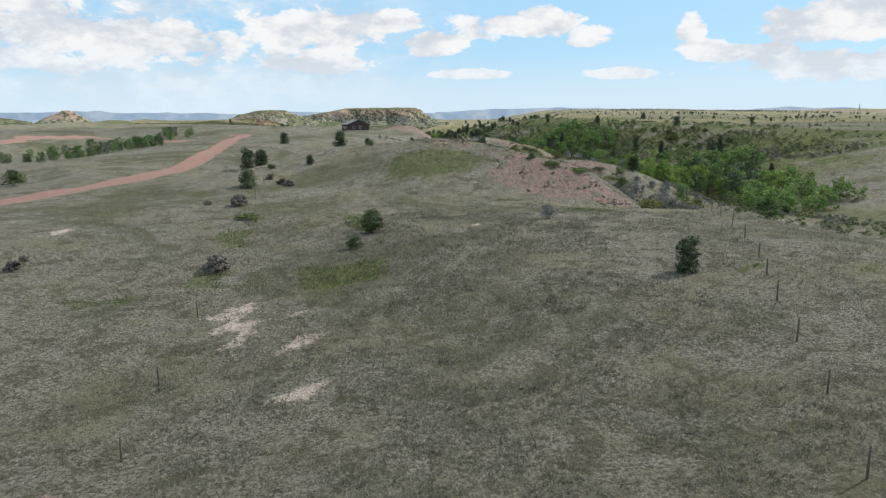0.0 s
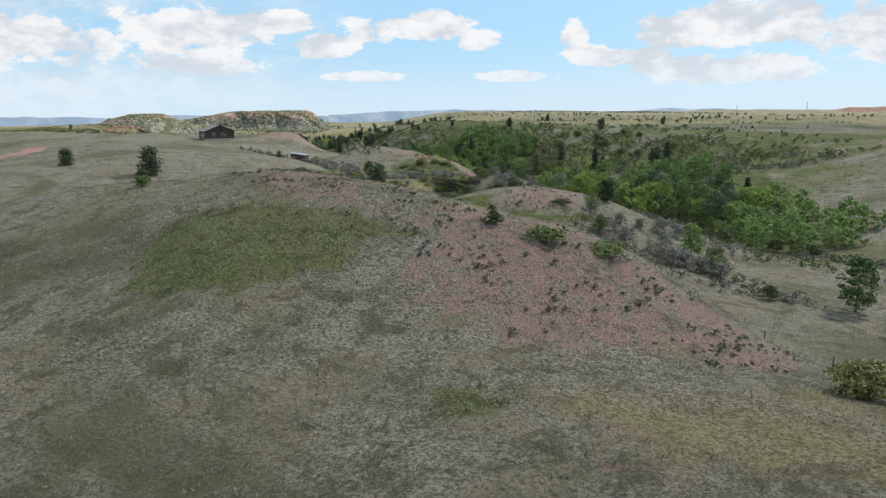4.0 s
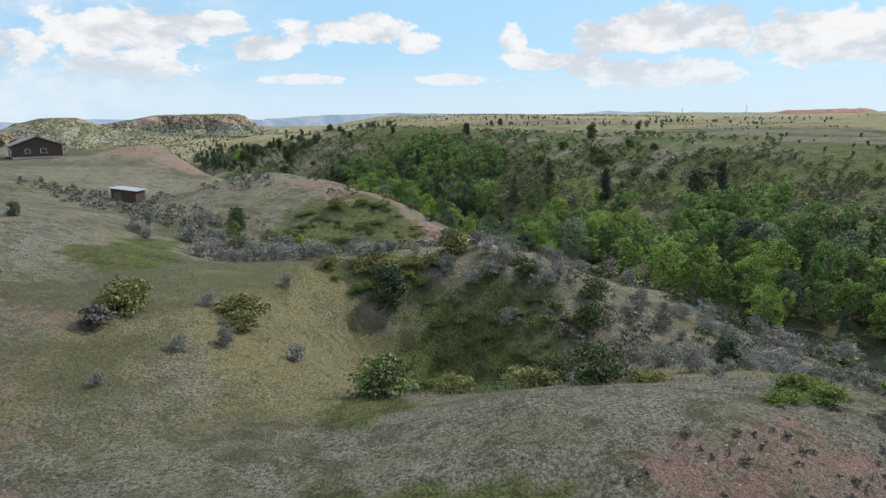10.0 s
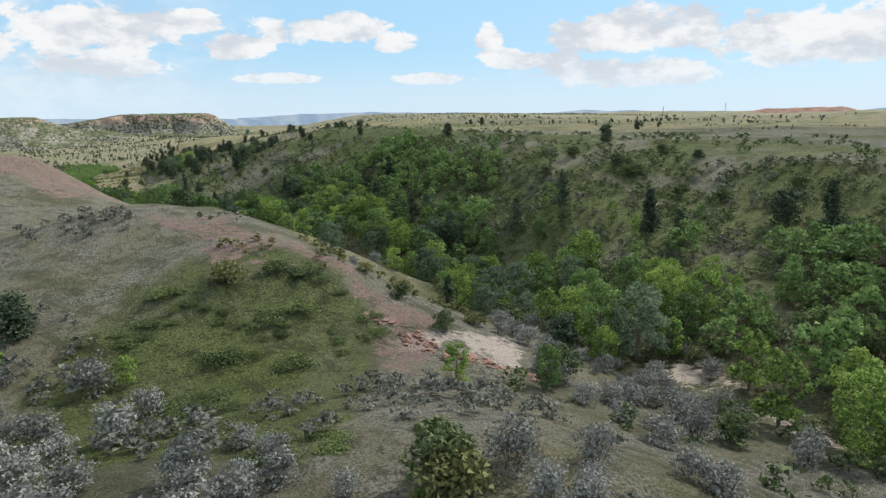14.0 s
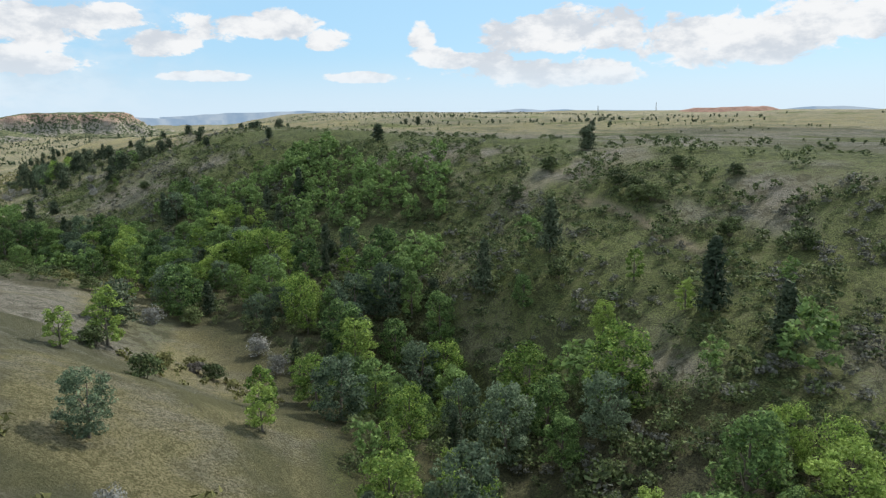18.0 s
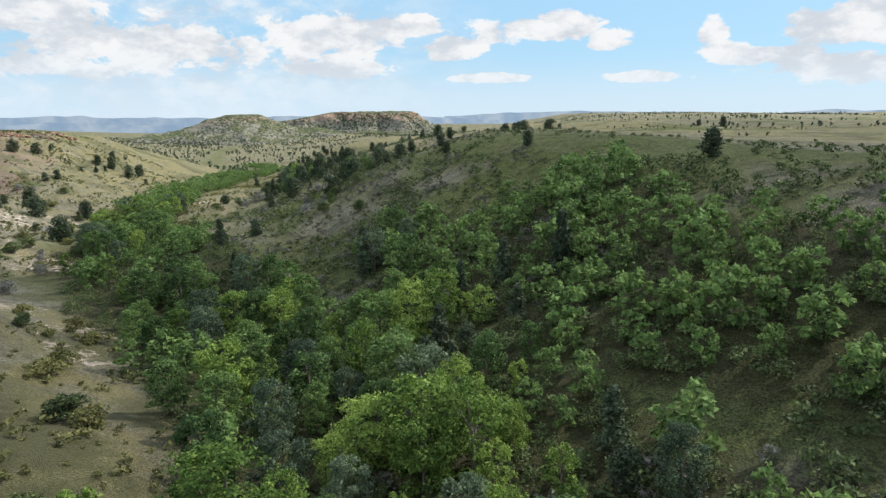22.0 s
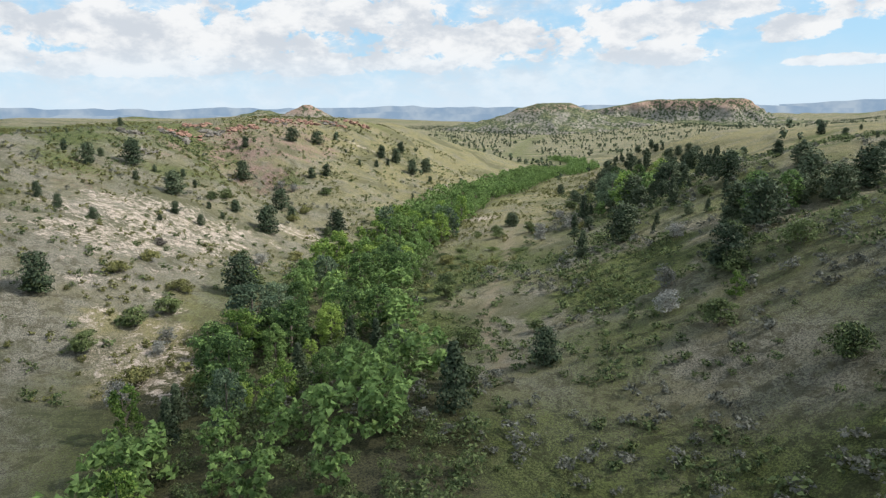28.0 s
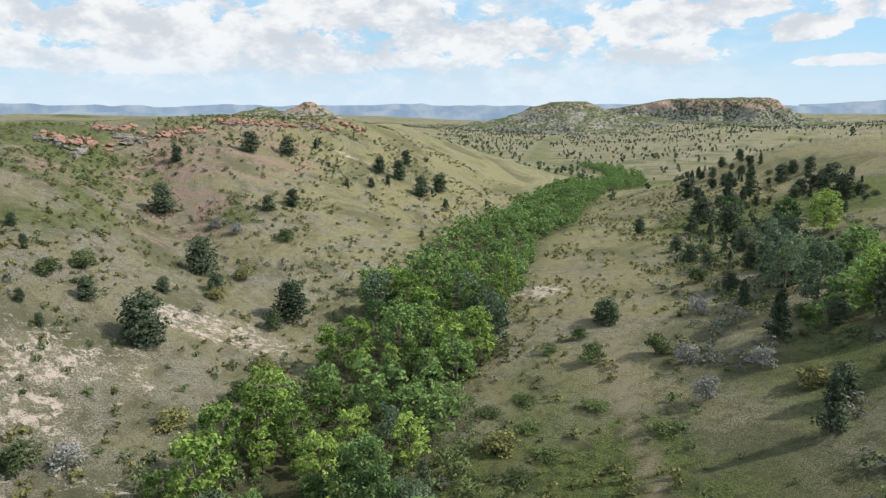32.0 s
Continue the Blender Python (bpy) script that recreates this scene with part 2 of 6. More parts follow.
# knolls, spurs and hollows: x, y, height, half length, half width, turn
LANDFORMS = [
    (-1, 126, 7.0, 22, 18, 100),
    (24, 120, 3.6, 22, 9, -64),
    (-23, 166, -2.2, 20, 21, 0),
    (47, 183, 4.3, 14, 10, 9),
    (17, 147, -2.2, 18, 12, 3),
    (40, 217, -5.0, 12, 10, 22),
    (23, 300, 7.1, 33, 13, -31),
    (44, 277, 4.4, 14, 8, -39),
    (-47, 361, -2.0, 28, 23, -1),
    (-11, 202, 0.5, 29, 23, -1),
    (19, 187, -8.0, 23, 18, 61),
    (15, 237, -6.2, 26, 13, 61),
    (5, 315, -10.8, 24, 31, 6),
    (36, 259, -3.1, 17, 15, 58),
    (-8, 32, -5.9, 28, 29, -0),
    (17, 57, 1.7, 27, 20, 4),
    (60, 124, -13.4, 33, 34, 39),
    (-74, 110, -4.7, 54, 60, 0),
    (-74, 268, 0.9, 60, 49, -1),
    (57, 314, 4.5, 12, 17, 58),
    (136, 385, 2.4, 56, 40, 55),
    (108, 447, 0.7, 40, 29, 87),
    (77, 556, 2.8, 60, 44, 107),
    (124, 316, -7.3, 16, 15, 53),
    (200, 315, -0.0, 50, 40, 0),
    (135, 276, -4.8, 23, 19, -1),
    (-5, 469, 3.7, 27, 25, 53),
    (-67, 502, 6.5, 30, 20, 36),
    (-106, 562, 4.8, 30, 14, 95),
    (-153, 614, -10.3, 31, 10, 154),
    (-105, 580, -2.5, 23, 15, 54),
    (19, 606, 5.5, 33, 22, 103),
    (-11, 717, -7.6, 59, 38, 111),
    (-46, 600, 3.0, 44, 18, 106),
    (61, 60, -4.2, 14, 15, 0),
    (81, 476, -5.4, 14, 12, 1),
    (-71, 420, 4.1, 14, 15, -0),
    (32, 381, 4.9, 15, 12, 0),
    (2, 483, 3.5, 14, 16, -1),
    (-17, 378, 5.2, 10, 12, 2),
    (150, 600, 1.3, 15, 15, 0),
    (37, 156, -0.2, 15, 15, 0),
    (16, 270, 0.6, 15, 15, -0),
    (49, 469, 3.4, 12, 14, -1),
    (27, 483, -3.7, 12, 11, 0),
    (-45, 154, -1.7, 15, 15, -0),
    (-100, 430, -0.6, 15, 15, -0),
    (106, 311, 1.2, 14, 14, 0),
    (56, 558, -1.6, 15, 15, 0),
    (-60, 320, -1.1, 15, 15, -0),
]
# gentle swells and dips of the ground: x, y, height, radius
SWELLS = []
SWELLS += [(-140, 212, -5.0, 28), (-138, 268, -4.5, 30), (-136, 318, -3.0, 26)]
SWELLS += [
    (-23, 71, -1.3, 9), (39, 78, 1.0, 9), (36, 91, 0.7, 9), (67, 95, -0.4, 9), (67, 95, -0.4, 9), (-6, 99, -1.9, 13),
    (13, 100, -1.1, 9), (34, 102, -2.6, 9), (-38, 112, 1.7, 9), (-20, 112, -1.7, 9), (21, 114, 1.6, 9), (29, 117, 1.8, 9),
    (6, 123, 1.6, 9), (-10, 126, -1.6, 9), (21, 130, -2.0, 9), (-6, 134, 2.5, 13), (56, 140, -2.3, 19), (-23, 141, 2.0, 9),
    (-34, 145, 2.5, 9), (42, 150, -2.0, 9), (95, 170, 3.7, 19), (17, 182, 3.6, 13), (34, 185, 1.6, 9), (19, 188, -1.4, 9),
]
SWELLS += [
    (33, 191, -0.6, 9), (49, 192, 0.3, 9), (44, 192, -3.1, 9), (-1, 205, 1.2, 9), (27, 205, -0.4, 9), (17, 207, 0.8, 9),
    (29, 208, -1.1, 13), (29, 210, 0.3, 9), (43, 210, -1.0, 9), (56, 215, -0.9, 9), (56, 215, -0.9, 9), (33, 215, -0.4, 9),
    (56, 215, -0.9, 9), (53, 215, -0.4, 13), (33, 215, -0.4, 9), (51, 215, -0.4, 13), (63, 215, -0.6, 9), (33, 215, -0.4, 9),
    (24, 215, 0.5, 9), (33, 215, -0.4, 9), (33, 215, -0.4, 9), (24, 215, 0.5, 9), (33, 215, -0.4, 9), (33, 215, -0.4, 9),
]
SWELLS += [
    (31, 215, -0.3, 9), (33, 215, -0.4, 9), (33, 215, -0.4, 9), (33, 215, -0.4, 9), (38, 215, -0.3, 19), (43, 215, 0.4, 9),
    (33, 215, -0.4, 9), (24, 215, 0.5, 9), (33, 215, -0.4, 9), (33, 215, -0.4, 9), (33, 215, -0.4, 9), (33, 215, -0.4, 9),
    (33, 215, -0.4, 9), (33, 215, -0.4, 9), (33, 215, -0.4, 9), (29, 218, -0.4, 9), (29, 219, -0.5, 9), (52, 222, 1.8, 9),
    (16, 223, 0.8, 9), (10, 224, 0.4, 9), (48, 227, 1.9, 9), (48, 227, 1.9, 9), (29, 229, -0.8, 28), (26, 234, 1.0, 9),
]
SWELLS += [
    (45, 253, 0.7, 9), (128, 255, 3.0, 9), (12, 260, -2.7, 9), (-8, 260, 0.9, 9), (-32, 260, -0.8, 9), (77, 264, -1.8, 9),
    (128, 269, 5.5, 28), (1, 270, -3.3, 19), (31, 273, 2.6, 9), (52, 279, -1.6, 9), (36, 298, 1.0, 9), (73, 299, -2.7, 9),
    (73, 299, -2.7, 9), (4, 301, 0.8, 9), (43, 311, 2.2, 9), (1, 314, -2.4, 9), (83, 321, -6.2, 13), (52, 323, -1.8, 9),
    (-5, 330, -0.8, 9), (80, 330, -1.7, 9), (80, 330, -1.7, 9), (80, 330, -1.7, 9), (92, 341, 4.0, 9), (139, 350, -0.8, 9),
]
SWELLS += [
    (37, 353, 2.5, 9), (26, 358, 2.0, 9), (97, 367, -3.3, 9), (41, 381, -1.8, 9), (132, 384, -2.2, 9), (107, 408, 1.4, 9),
    (43, 410, 2.5, 42), (85, 441, 2.2, 9), (28, 455, 1.2, 9), (41, 465, -2.7, 9), (13, 470, 2.5, 9), (103, 490, 1.7, 13),
    (65, 493, -2.2, 13), (-87, 518, 1.5, 13), (0, 524, -2.1, 13), (28, 530, 2.7, 19), (-15, 543, 1.7, 13), (-69, 554, 1.4, 13),
    (101, 557, 1.4, 42), (-111, 564, -1.0, 13), (-32, 577, -1.2, 13), (-89, 585, -1.2, 13), (-316, 608, 1.5, 42), (-316, 622, 2.2, 13),
]
SWELLS += [
    (-321, 690, 1.7, 13), (-33, 697, 4.3, 42), (-219, 725, -3.6, 13), (72, 758, -1.1, 42), (-206, 773, 1.0, 13), (179, 803, 5.5, 42),
    (-44, 806, 1.7, 19), (22, 809, -4.5, 42), (110, 820, 2.7, 19), (-220, 832, 3.9, 13), (-204, 847, 5.6, 42), (57, 858, 0.9, 13),
]
UPLAND = 2.3

FAR_CREEK = [(-700, 2600, -78, 1100, 420), (-1500, 4800, -95, 2200, 700)]
# buttes and mesas in the distance: x, y, height, half length, half width, turn, share of the top that is flat
BUTTES = [
    (-620, 2362, 90, 190, 130, 12, 0.30),
    (-295, 2560, 67, 255, 90, -4, 0.75),
    (-480, 2520, 64, 190, 90, 0, 0.6),
    (-870, 1500, 54, 70, 45, 30, 0.12),
    (-1230, 1750, 44, 90, 70, 0, 0.2),
    (-700, 640, 48, 60, 45, 30, 0.1),
    (-860, 700, 46, 70, 45, 10, 0.1),
    (1790, 1930, 14, 150, 70, -40, 0.75),
]


def creek_near(x, y):
    """Distance to the creek, the height of its bed there, and the width of that side of the valley."""
    nodes = np.array(CREEK + FAR_CREEK, float)
    best, bed, wide = np.full(x.shape, 1e18), np.zeros(x.shape), np.ones(x.shape)
    for a, b in zip(nodes[:-1], nodes[1:]):
        d = b[:2] - a[:2]
        u = np.clip(((x - a[0]) * d[0] + (y - a[1]) * d[1]) / (d @ d), 0, 1)
        px, py = x - a[0] - u * d[0], y - a[1] - u * d[1]
        q = px * px + py * py
        near, west = q < best, d[0] * py - d[1] * px > 0
        w = np.where(west, a[3] + u * (b[3] - a[3]), a[4] + u * (b[4] - a[4]))
        best, bed, wide = np.where(near, q, best), np.where(near, a[2] + u * (b[2] - a[2]), bed), np.where(near, w, wide)
    return np.sqrt(best), bed, wide


def bump(x, y, mx, my, long, across, turn):
    c, s = np.cos(np.radians(turn)), np.sin(np.radians(turn))
    return ((x - mx) * c + (y - my) * s) / long, ((y - my) * c - (x - mx) * s) / across


def land(x, y, rough=True):
    """The height of the ground."""
    x, y = np.asarray(x, float), np.asarray(y, float)
    dist, bed, wide = creek_near(x, y)
    off = np.hypot(x - 10, y - 330)
    far = ease((off - 450) / 500)
    right = ease((x + 0.25 * y - 60) / 900) * ease((off - 500) / 2600)
    basin = np.maximum(ease((-x - 310) / 260) * ease((y + 100) / 500), ease((y - 760 - 0.25 * x) / 420) * ease((330 - x + 0.1 * y) / 500))
    lumps = 5.0 * lattice(x, y, 420) + 2.0 * lattice(x, y, 140, 3)
    hills = 9.0 * lattice(x, y, 300, 5) + 5.0 * lattice(x, y, 120, 8) + 2.0 * lattice(x, y, 45, 2)
    swell = 2.4 * lattice(x, y, 85, 14) * np.maximum(ease((x - 150) / 80), ease((-x - 85) / 60))
    top = UPLAND + swell + 17 * right * (1 - basin) - 46 * basin + far * (lumps * (1 - basin) + hills * basin)
    z = bed + (top - bed) * ease((dist - 4) / wide)
    for mx, my, h, long, across, turn in LANDFORMS:
        u, v = bump(x, y, mx, my, long, across, turn)
        z = z + h * np.exp(-0.5 * (u * u + v * v))
    for mx, my, h, r in SWELLS:
        q = (x - mx) ** 2 + (y - my) ** 2
        z = z + np.where(q < 16 * r * r, h * np.exp(-0.5 * q / (r * r)), 0)
    if rough:
        slope = ease((dist - 6) / 30)
        z = z + slope * (0.45 * lattice(x, y, 17, 1) + 0.22 * lattice(x, y, 7, 2)) + 0.09 * lattice(x, y, 2.6, 3)
    return z


def butte_rise(x, y, rows):
    """How far the buttes stand above the basin."""
    rise = np.zeros_like(x)
    for mx, my, h, long, across, turn, level in rows:
        u, v = bump(x, y, mx, my, long, across, turn)
        ang = np.arctan2(v, u)
        gully = 0.10 * np.abs(np.sin(ang * 9 + 2 * lattice(x, y, 80, 5))) + 0.06 * np.abs(np.sin(ang * 23))
        q = np.sqrt(u * u + v * v) * (1 + 0.22 * lattice(x, y, 110, 4) + 0.14 * lattice(x, y, 40, 6)) + gully * ease(np.sqrt(u * u + v * v) / 0.8)
        if level < 0.35:      # peaks with straight bare flanks
            rise = np.maximum(rise, h * np.clip((1.75 - q) / (1.75 - level), 0, 1) ** 1.15)
            continue
        rise = np.maximum(rise, h * (0.6 * ease((1.35 - q) / (1.35 - level)) + 0.4 * ease((2.0 - q) / (2.0 - level)) ** 1.6))
    return rise + ease(rise / 15) * (3.0 * lattice(x, y, 60, 3) + 1.5 * lattice(x, y, 22, 2))
# LAND END


def ground_at(x, y):
    return float(land(np.array([x]), np.array([y]))[0])


def graded(lo, hi, step, reach_lo, reach_hi, grow=1.07):
    mid = list(np.arange(lo, hi + step / 2, step))
    below, above, d, e = [], [], step, step
    p = lo
    while p > reach_lo:
        d *= grow
        p -= d
        below.append(p)
    p = mid[-1]
    while p < reach_hi:
        e *= grow
        p += e
        above.append(p)
    return np.array(below[::-1] + mid + above)


def patch_mask(x, y, rows, blur=0.5):
    """How far a place lies within any of the ragged patches: x, y, half length, half width, turn."""
    m = np.zeros(x.shape)
    for mx, my, long, across, turn in rows:
        near = np.abs(x - mx) + np.abs(y - my) < 3.2 * (long + across)
        if not near.any():
            continue
        u, v = bump(x[near], y[near], mx, my, long, across, turn)
        q = np.sqrt(u * u + v * v) + 0.48 * lattice(x[near], y[near], 6.0, 9) + 0.34 * lattice(x[near], y[near], 2.4, 10)
        m[near] = np.maximum(m[near], ease((1 + blur - q) / (2 * blur)))
    return m


def line_mask(x, y, nodes, half, soft):
    m = np.zeros(x.shape)
    for (ax, ay), (bx, by) in zip(nodes[:-1], nodes[1:]):
        dx, dy = bx - ax, by - ay
        u = np.clip(((x - ax) * dx + (y - ay) * dy) / (dx * dx + dy * dy), 0, 1)
        d = np.hypot(x - ax - u * dx, y - ay - u * dy)
        m = np.maximum(m, ease((half + soft - d) / soft))
    return m


# ragged patches of cover: x, y, half length, half width, turn
RED_SOIL = []
RED_SOIL += []
RED_SOIL += [
    (-12, 376, 17.5, 16.0, 13), (-182, 621, 47.3, 16.0, 51), (-129, 536, 8.8, 12.3, 62), (-180, 641, 21.8, 7.2, 52),
    (-184, 751, 27.1, 8.0, 35), (-115, 530, 9.2, 11.7, 53),
]
GREEN_PATCHES = []
GREEN_PATCHES += [
    (39, 214, 9.0, 12.6, -19), (28, 259, 11.2, 16.0, 3), (99, 277, 4.5, 5.0, -52), (121, 383, 10.8, 5.6, -28),
    (135, 345, 6.1, 6.2, -40), (120, 391, 5.9, 3.7, -37), (117, 383, 4.9, 3.2, -38), (111, 396, 3.7, 4.8, -31),
    (88, 359, 4.9, 3.2, -29), (82, 395, 5.1, 4.0, -12),
]
GREEN_PATCHES += [
    (-32, 552, 10.6, 15.5, 29), (10, 539, 10.9, 14.5, 9), (-28, 568, 9.8, 10.4, 20), (-39, 560, 6.2, 10.3, 30),
]
PALE_CLAY = [
    (80, 264, 4.0, 3.7, -36), (56, 264, 3.2, 2.7, -21), (-92, 532, 19.4, 16.0, 48), (-99, 540, 14.2, 10.2, 55),
    (-84, 515, 11.9, 15.2, 60), (-56, 493, 3.4, 4.2, 64), (-95, 580, 10.2, 6.7, 43), (-87, 539, 7.5, 8.0, 62),
    (-95, 584, 7.9, 4.8, 46), (-91, 553, 5.0, 6.1, 63), (-92, 584, 8.6, 4.3, 48), (-84, 548, 4.0, 2.4, 64),
    (-159, 705, 15.8, 3.7, 37), (-56, 627, 5.6, 5.1, 20), (54, 265, 2.2, 1.2, -21), (-20, 442, 2.3, 4.6, 44),
    (-21, 445, 2.0, 3.2, 48), (8, 420, 1.7, 5.0, 48),
]
ROAD = [(-92, -60), (-80, 20), (-73, 70), (-69, 100), (-66.5, 125), (-65, 152), (-66, 175), (-69, 195), (-74, 225), (-79, 254), (-88, 285), (-105, 305), (-135, 318), (-170, 310)]
SIDE_ROAD = [(-170, 310), (-182, 285), (-176, 255), (-190, 225), (-240, 190)]
TRAIL = [(-35.1, 600.3), (-28.8, 584.1), (-23.7, 572.1), (-8.3, 525.9), (0.7, 509.7), (5.7, 500.6)]
TRAIL_EAST = [(117.1, 357.9), (119.5, 343.1), (117.8, 333.3), (120.1, 325.6)]
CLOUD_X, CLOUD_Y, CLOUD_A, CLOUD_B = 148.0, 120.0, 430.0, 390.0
GREEN_PATCHES += [(82, 468, 34, 24, -20)]
# outlines of the plant cover: woods, yellow-green thickets, creeping mats, sage belts
WOODS = []
WOODS += [[(51, 463), (85, 473), (95, 434), (107, 392), (99, 376), (81, 393), (62, 427), (51, 450)]]
WOODS += [[(2, 465), (60, 429), (77, 396), (83, 383), (91, 369), (88, 347), (82, 345), (84, 330), (63, 317), (60, 353), (47, 365), (38, 371), (23, 373)]]
WOODS += [[(66, 328), (82, 327), (90, 318), (94, 304), (98, 289), (93, 283), (59, 292)]]
WOODS += [[(63, 448), (70, 470), (90, 469), (94, 438), (93, 409)]]
WOODS += [[(93, 408), (103, 405), (109, 406), (107, 390), (100, 387), (92, 387), (90, 398)]]
WOODS += [[(-47, 519), (-22, 520), (12, 483), (19, 460), (64, 419), (71, 406), (78, 384), (85, 372), (82, 363), (74, 359), (57, 364), (47, 382), (24, 416), (10, 430), (4, 425)]]
WOODS += [[(87, 380), (94, 369), (92, 360), (86, 368)]]
WOODS += [[(-68, 548), (-32, 542), (9, 470), (28, 455), (40, 445), (41, 438), (55, 427), (55, 419), (25, 418), (13, 428), (-7, 447), (-13, 470)]]
WOODS += [[(66, 472), (76, 478), (85, 468), (90, 451), (82, 429), (77, 428), (72, 437), (71, 446), (56, 454), (48, 454), (40, 472), (47, 474)]]
WOODS += [[(-26, 496), (-38, 511), (-60, 550), (-81, 593), (-80, 641), (-109, 747), (-56, 630), (-48, 586), (-28, 534), (-2, 496), (1, 485), (-18, 480)]]
WOODS += [[(-68, 559), (-72, 583), (-89, 604), (-104, 648), (-111, 684), (-172, 964), (-119, 1020), (-72, 807), (-77, 684), (-61, 634), (-65, 624), (-51, 589), (-45, 568), (-42, 555), (-61, 546)]]
WOODS += [[(-19, 647), (1, 648), (-4, 592), (-17, 606)]]
WOODS += [[(114, 289), (139, 282), (107, 255), (91, 260)]]
WOODS += [[(77, 246), (110, 266), (122, 249), (100, 222), (88, 228)]]
BELT = []
BELT += [[(-36, 708), (-23, 720), (-8, 729), (21, 587), (13, 588), (5, 572), (-8, 592)]]
BELT += [[(-60, 806), (-38, 806), (-2, 749), (7, 738), (5, 707), (-15, 705), (-29, 686)]]
BELT += [[(-41, 678), (-27, 744), (22, 583), (35, 553), (28, 544), (-1, 562)]]
YELLOW = []
YELLOW += [[(25, 226), (28, 232), (30, 235), (35, 232), (41, 233), (39, 230), (36, 226), (32, 226), (28, 225)]]
YELLOW += [[(42, 183), (52, 185), (48, 181), (44, 181)]]
MATS = []
MATS += [[(18, 259), (20, 273), (29, 280), (38, 282), (42, 278), (45, 267), (41, 253), (37, 237), (29, 240), (22, 249)]]
MATS += [[(30, 219), (39, 223), (53, 225), (42, 192), (37, 191), (31, 199), (30, 210)]]
MATS += [[(95, 384), (116, 376), (96, 350), (83, 358), (87, 365), (94, 364)]]
MATS += [[(49, 452), (71, 439), (81, 428), (77, 415), (57, 423), (55, 433)]]
MATS += [[(46, 506), (56, 494), (55, 477), (47, 484)]]
MATS += [[(14, 473), (24, 481), (37, 474), (44, 476), (44, 460), (20, 460)]]
MATS += [[(100, 366), (108, 346), (94, 324), (87, 336)]]
MATS += [[(-162, 585), (-174, 599), (-190, 623), (-184, 626), (-177, 635), (-165, 634), (-160, 625), (-161, 614), (-147, 588), (-151, 579)]]
MATS += [[(-146, 622), (-139, 630), (-127, 624), (-135, 615)]]
MATS += [[(32, 224), (37, 226), (39, 224), (38, 223), (33, 223)]]
SAGE = []
SAGE += [[(6, 265), (9, 273), (17, 257), (22, 248), (28, 237), (28, 232), (21, 236), (13, 241)]]
SAGE += [[(29, 238), (34, 247), (38, 236), (36, 233), (29, 234)]]
SAGE += [[(46, 232), (51, 235), (55, 233), (58, 231), (55, 228), (45, 230)]]
SAGE += [[(54, 224), (57, 223), (73, 227), (66, 221), (53, 221)]]
SAGE += [[(52, 208), (74, 229), (78, 224), (92, 220), (72, 196), (56, 190)]]
SAGE += [[(-0, 255), (10, 260), (11, 249), (2, 246)]]
SAGE += [[(32, 501), (47, 484), (46, 472), (41, 480)]]
SAGE += [[(-9, 543), (5, 543), (7, 535), (-5, 537)]]
SAGE += [[(-31, 628), (-22, 625), (-12, 590), (-24, 591)]]
SAGE += [[(57, 438), (63, 440), (79, 422), (77, 415), (60, 421)]]
OPEN_BANK = [[(-7, 430), (4, 424), (14, 422), (29, 407), (43, 385), (30, 380)], [(-19, 442), (-13, 445), (-3, 442), (10, 432), (21, 421), (11, 413)], [(-61, 492), (-47, 501), (-35, 501), (-24, 484), (-36, 478)], [(21, 408), (39, 398), (47, 372), (44, 363), (39, 352)], [(43, 325), (49, 362), (59, 339), (60, 311), (58, 298), (41, 292), (36, 316)]]
WOODS += [[(70, 270), (94, 262), (98, 288), (66, 292)]]
SAGE += [[(56, 248), (76, 250), (84, 264), (78, 284), (60, 284)]]

# outlines of bare and grassy ground
RED_GROUND = []
RED_GROUND += [[(8.5, 113), (13.5, 114), (20.6, 112), (24.3, 111), (30, 108), (34, 105), (32, 100), (26.8, 97.3), (18.6, 98.4), (14.3, 99.8), (9.9, 102), (7, 107)]]
RED_GROUND += [[(11.4, 117.2), (14.7, 118.5), (17.5, 117.3), (21.1, 115.7), (24.3, 114), (26.5, 112.5), (24.3, 110.4), (8.1, 111.4), (7.8, 112.3), (9.7, 113.7), (11.2, 115.4)]]
RED_GROUND += [[(29.4, 172.4), (33.8, 176.4), (42.4, 179.5), (47.8, 177.6), (45.9, 171.6), (38, 169.1), (33.2, 171.3), (30, 171.4)]]
RED_GROUND += [[(29.1, 171.7), (30.8, 170.3), (30.4, 167.4), (28.3, 167.1)]]
RED_GROUND += [[(29.7, 280.8), (37.7, 293.7), (37.9, 279), (31.2, 277.5)]]
RED_GROUND += [[(45.2, 266.6), (50.2, 268.5), (49.5, 260.2), (42.8, 254.1)]]
RED_GROUND += [[(25.1, 293.8), (29.6, 295.2), (38.1, 285.9), (42.8, 278.7), (47.3, 272.5), (50.1, 264.8), (46, 265.4), (42.4, 274), (38.3, 276.7), (31.7, 277), (28.9, 276.9)]]
RED_GROUND += [[(32.3, 280.6), (39.2, 277.4), (37.5, 274.6), (31.6, 274.9)]]
RED_GROUND += [[(0.8, 366.1), (-2.9, 345.8), (-15.8, 361.9)]]
THIN_RED = []
THIN_RED += [[(-6.3, 131.9), (1.8, 130.2), (7.4, 125.2), (11.9, 121.4), (15.5, 117.7), (11.2, 115.4), (9.7, 113.7), (7.8, 112.3), (7.6, 111.4), (1.5, 112.2)]]
THIN_RED += [[(-2.7, 190.4), (8.8, 186.2), (11.8, 171.9), (3, 175.1)]]
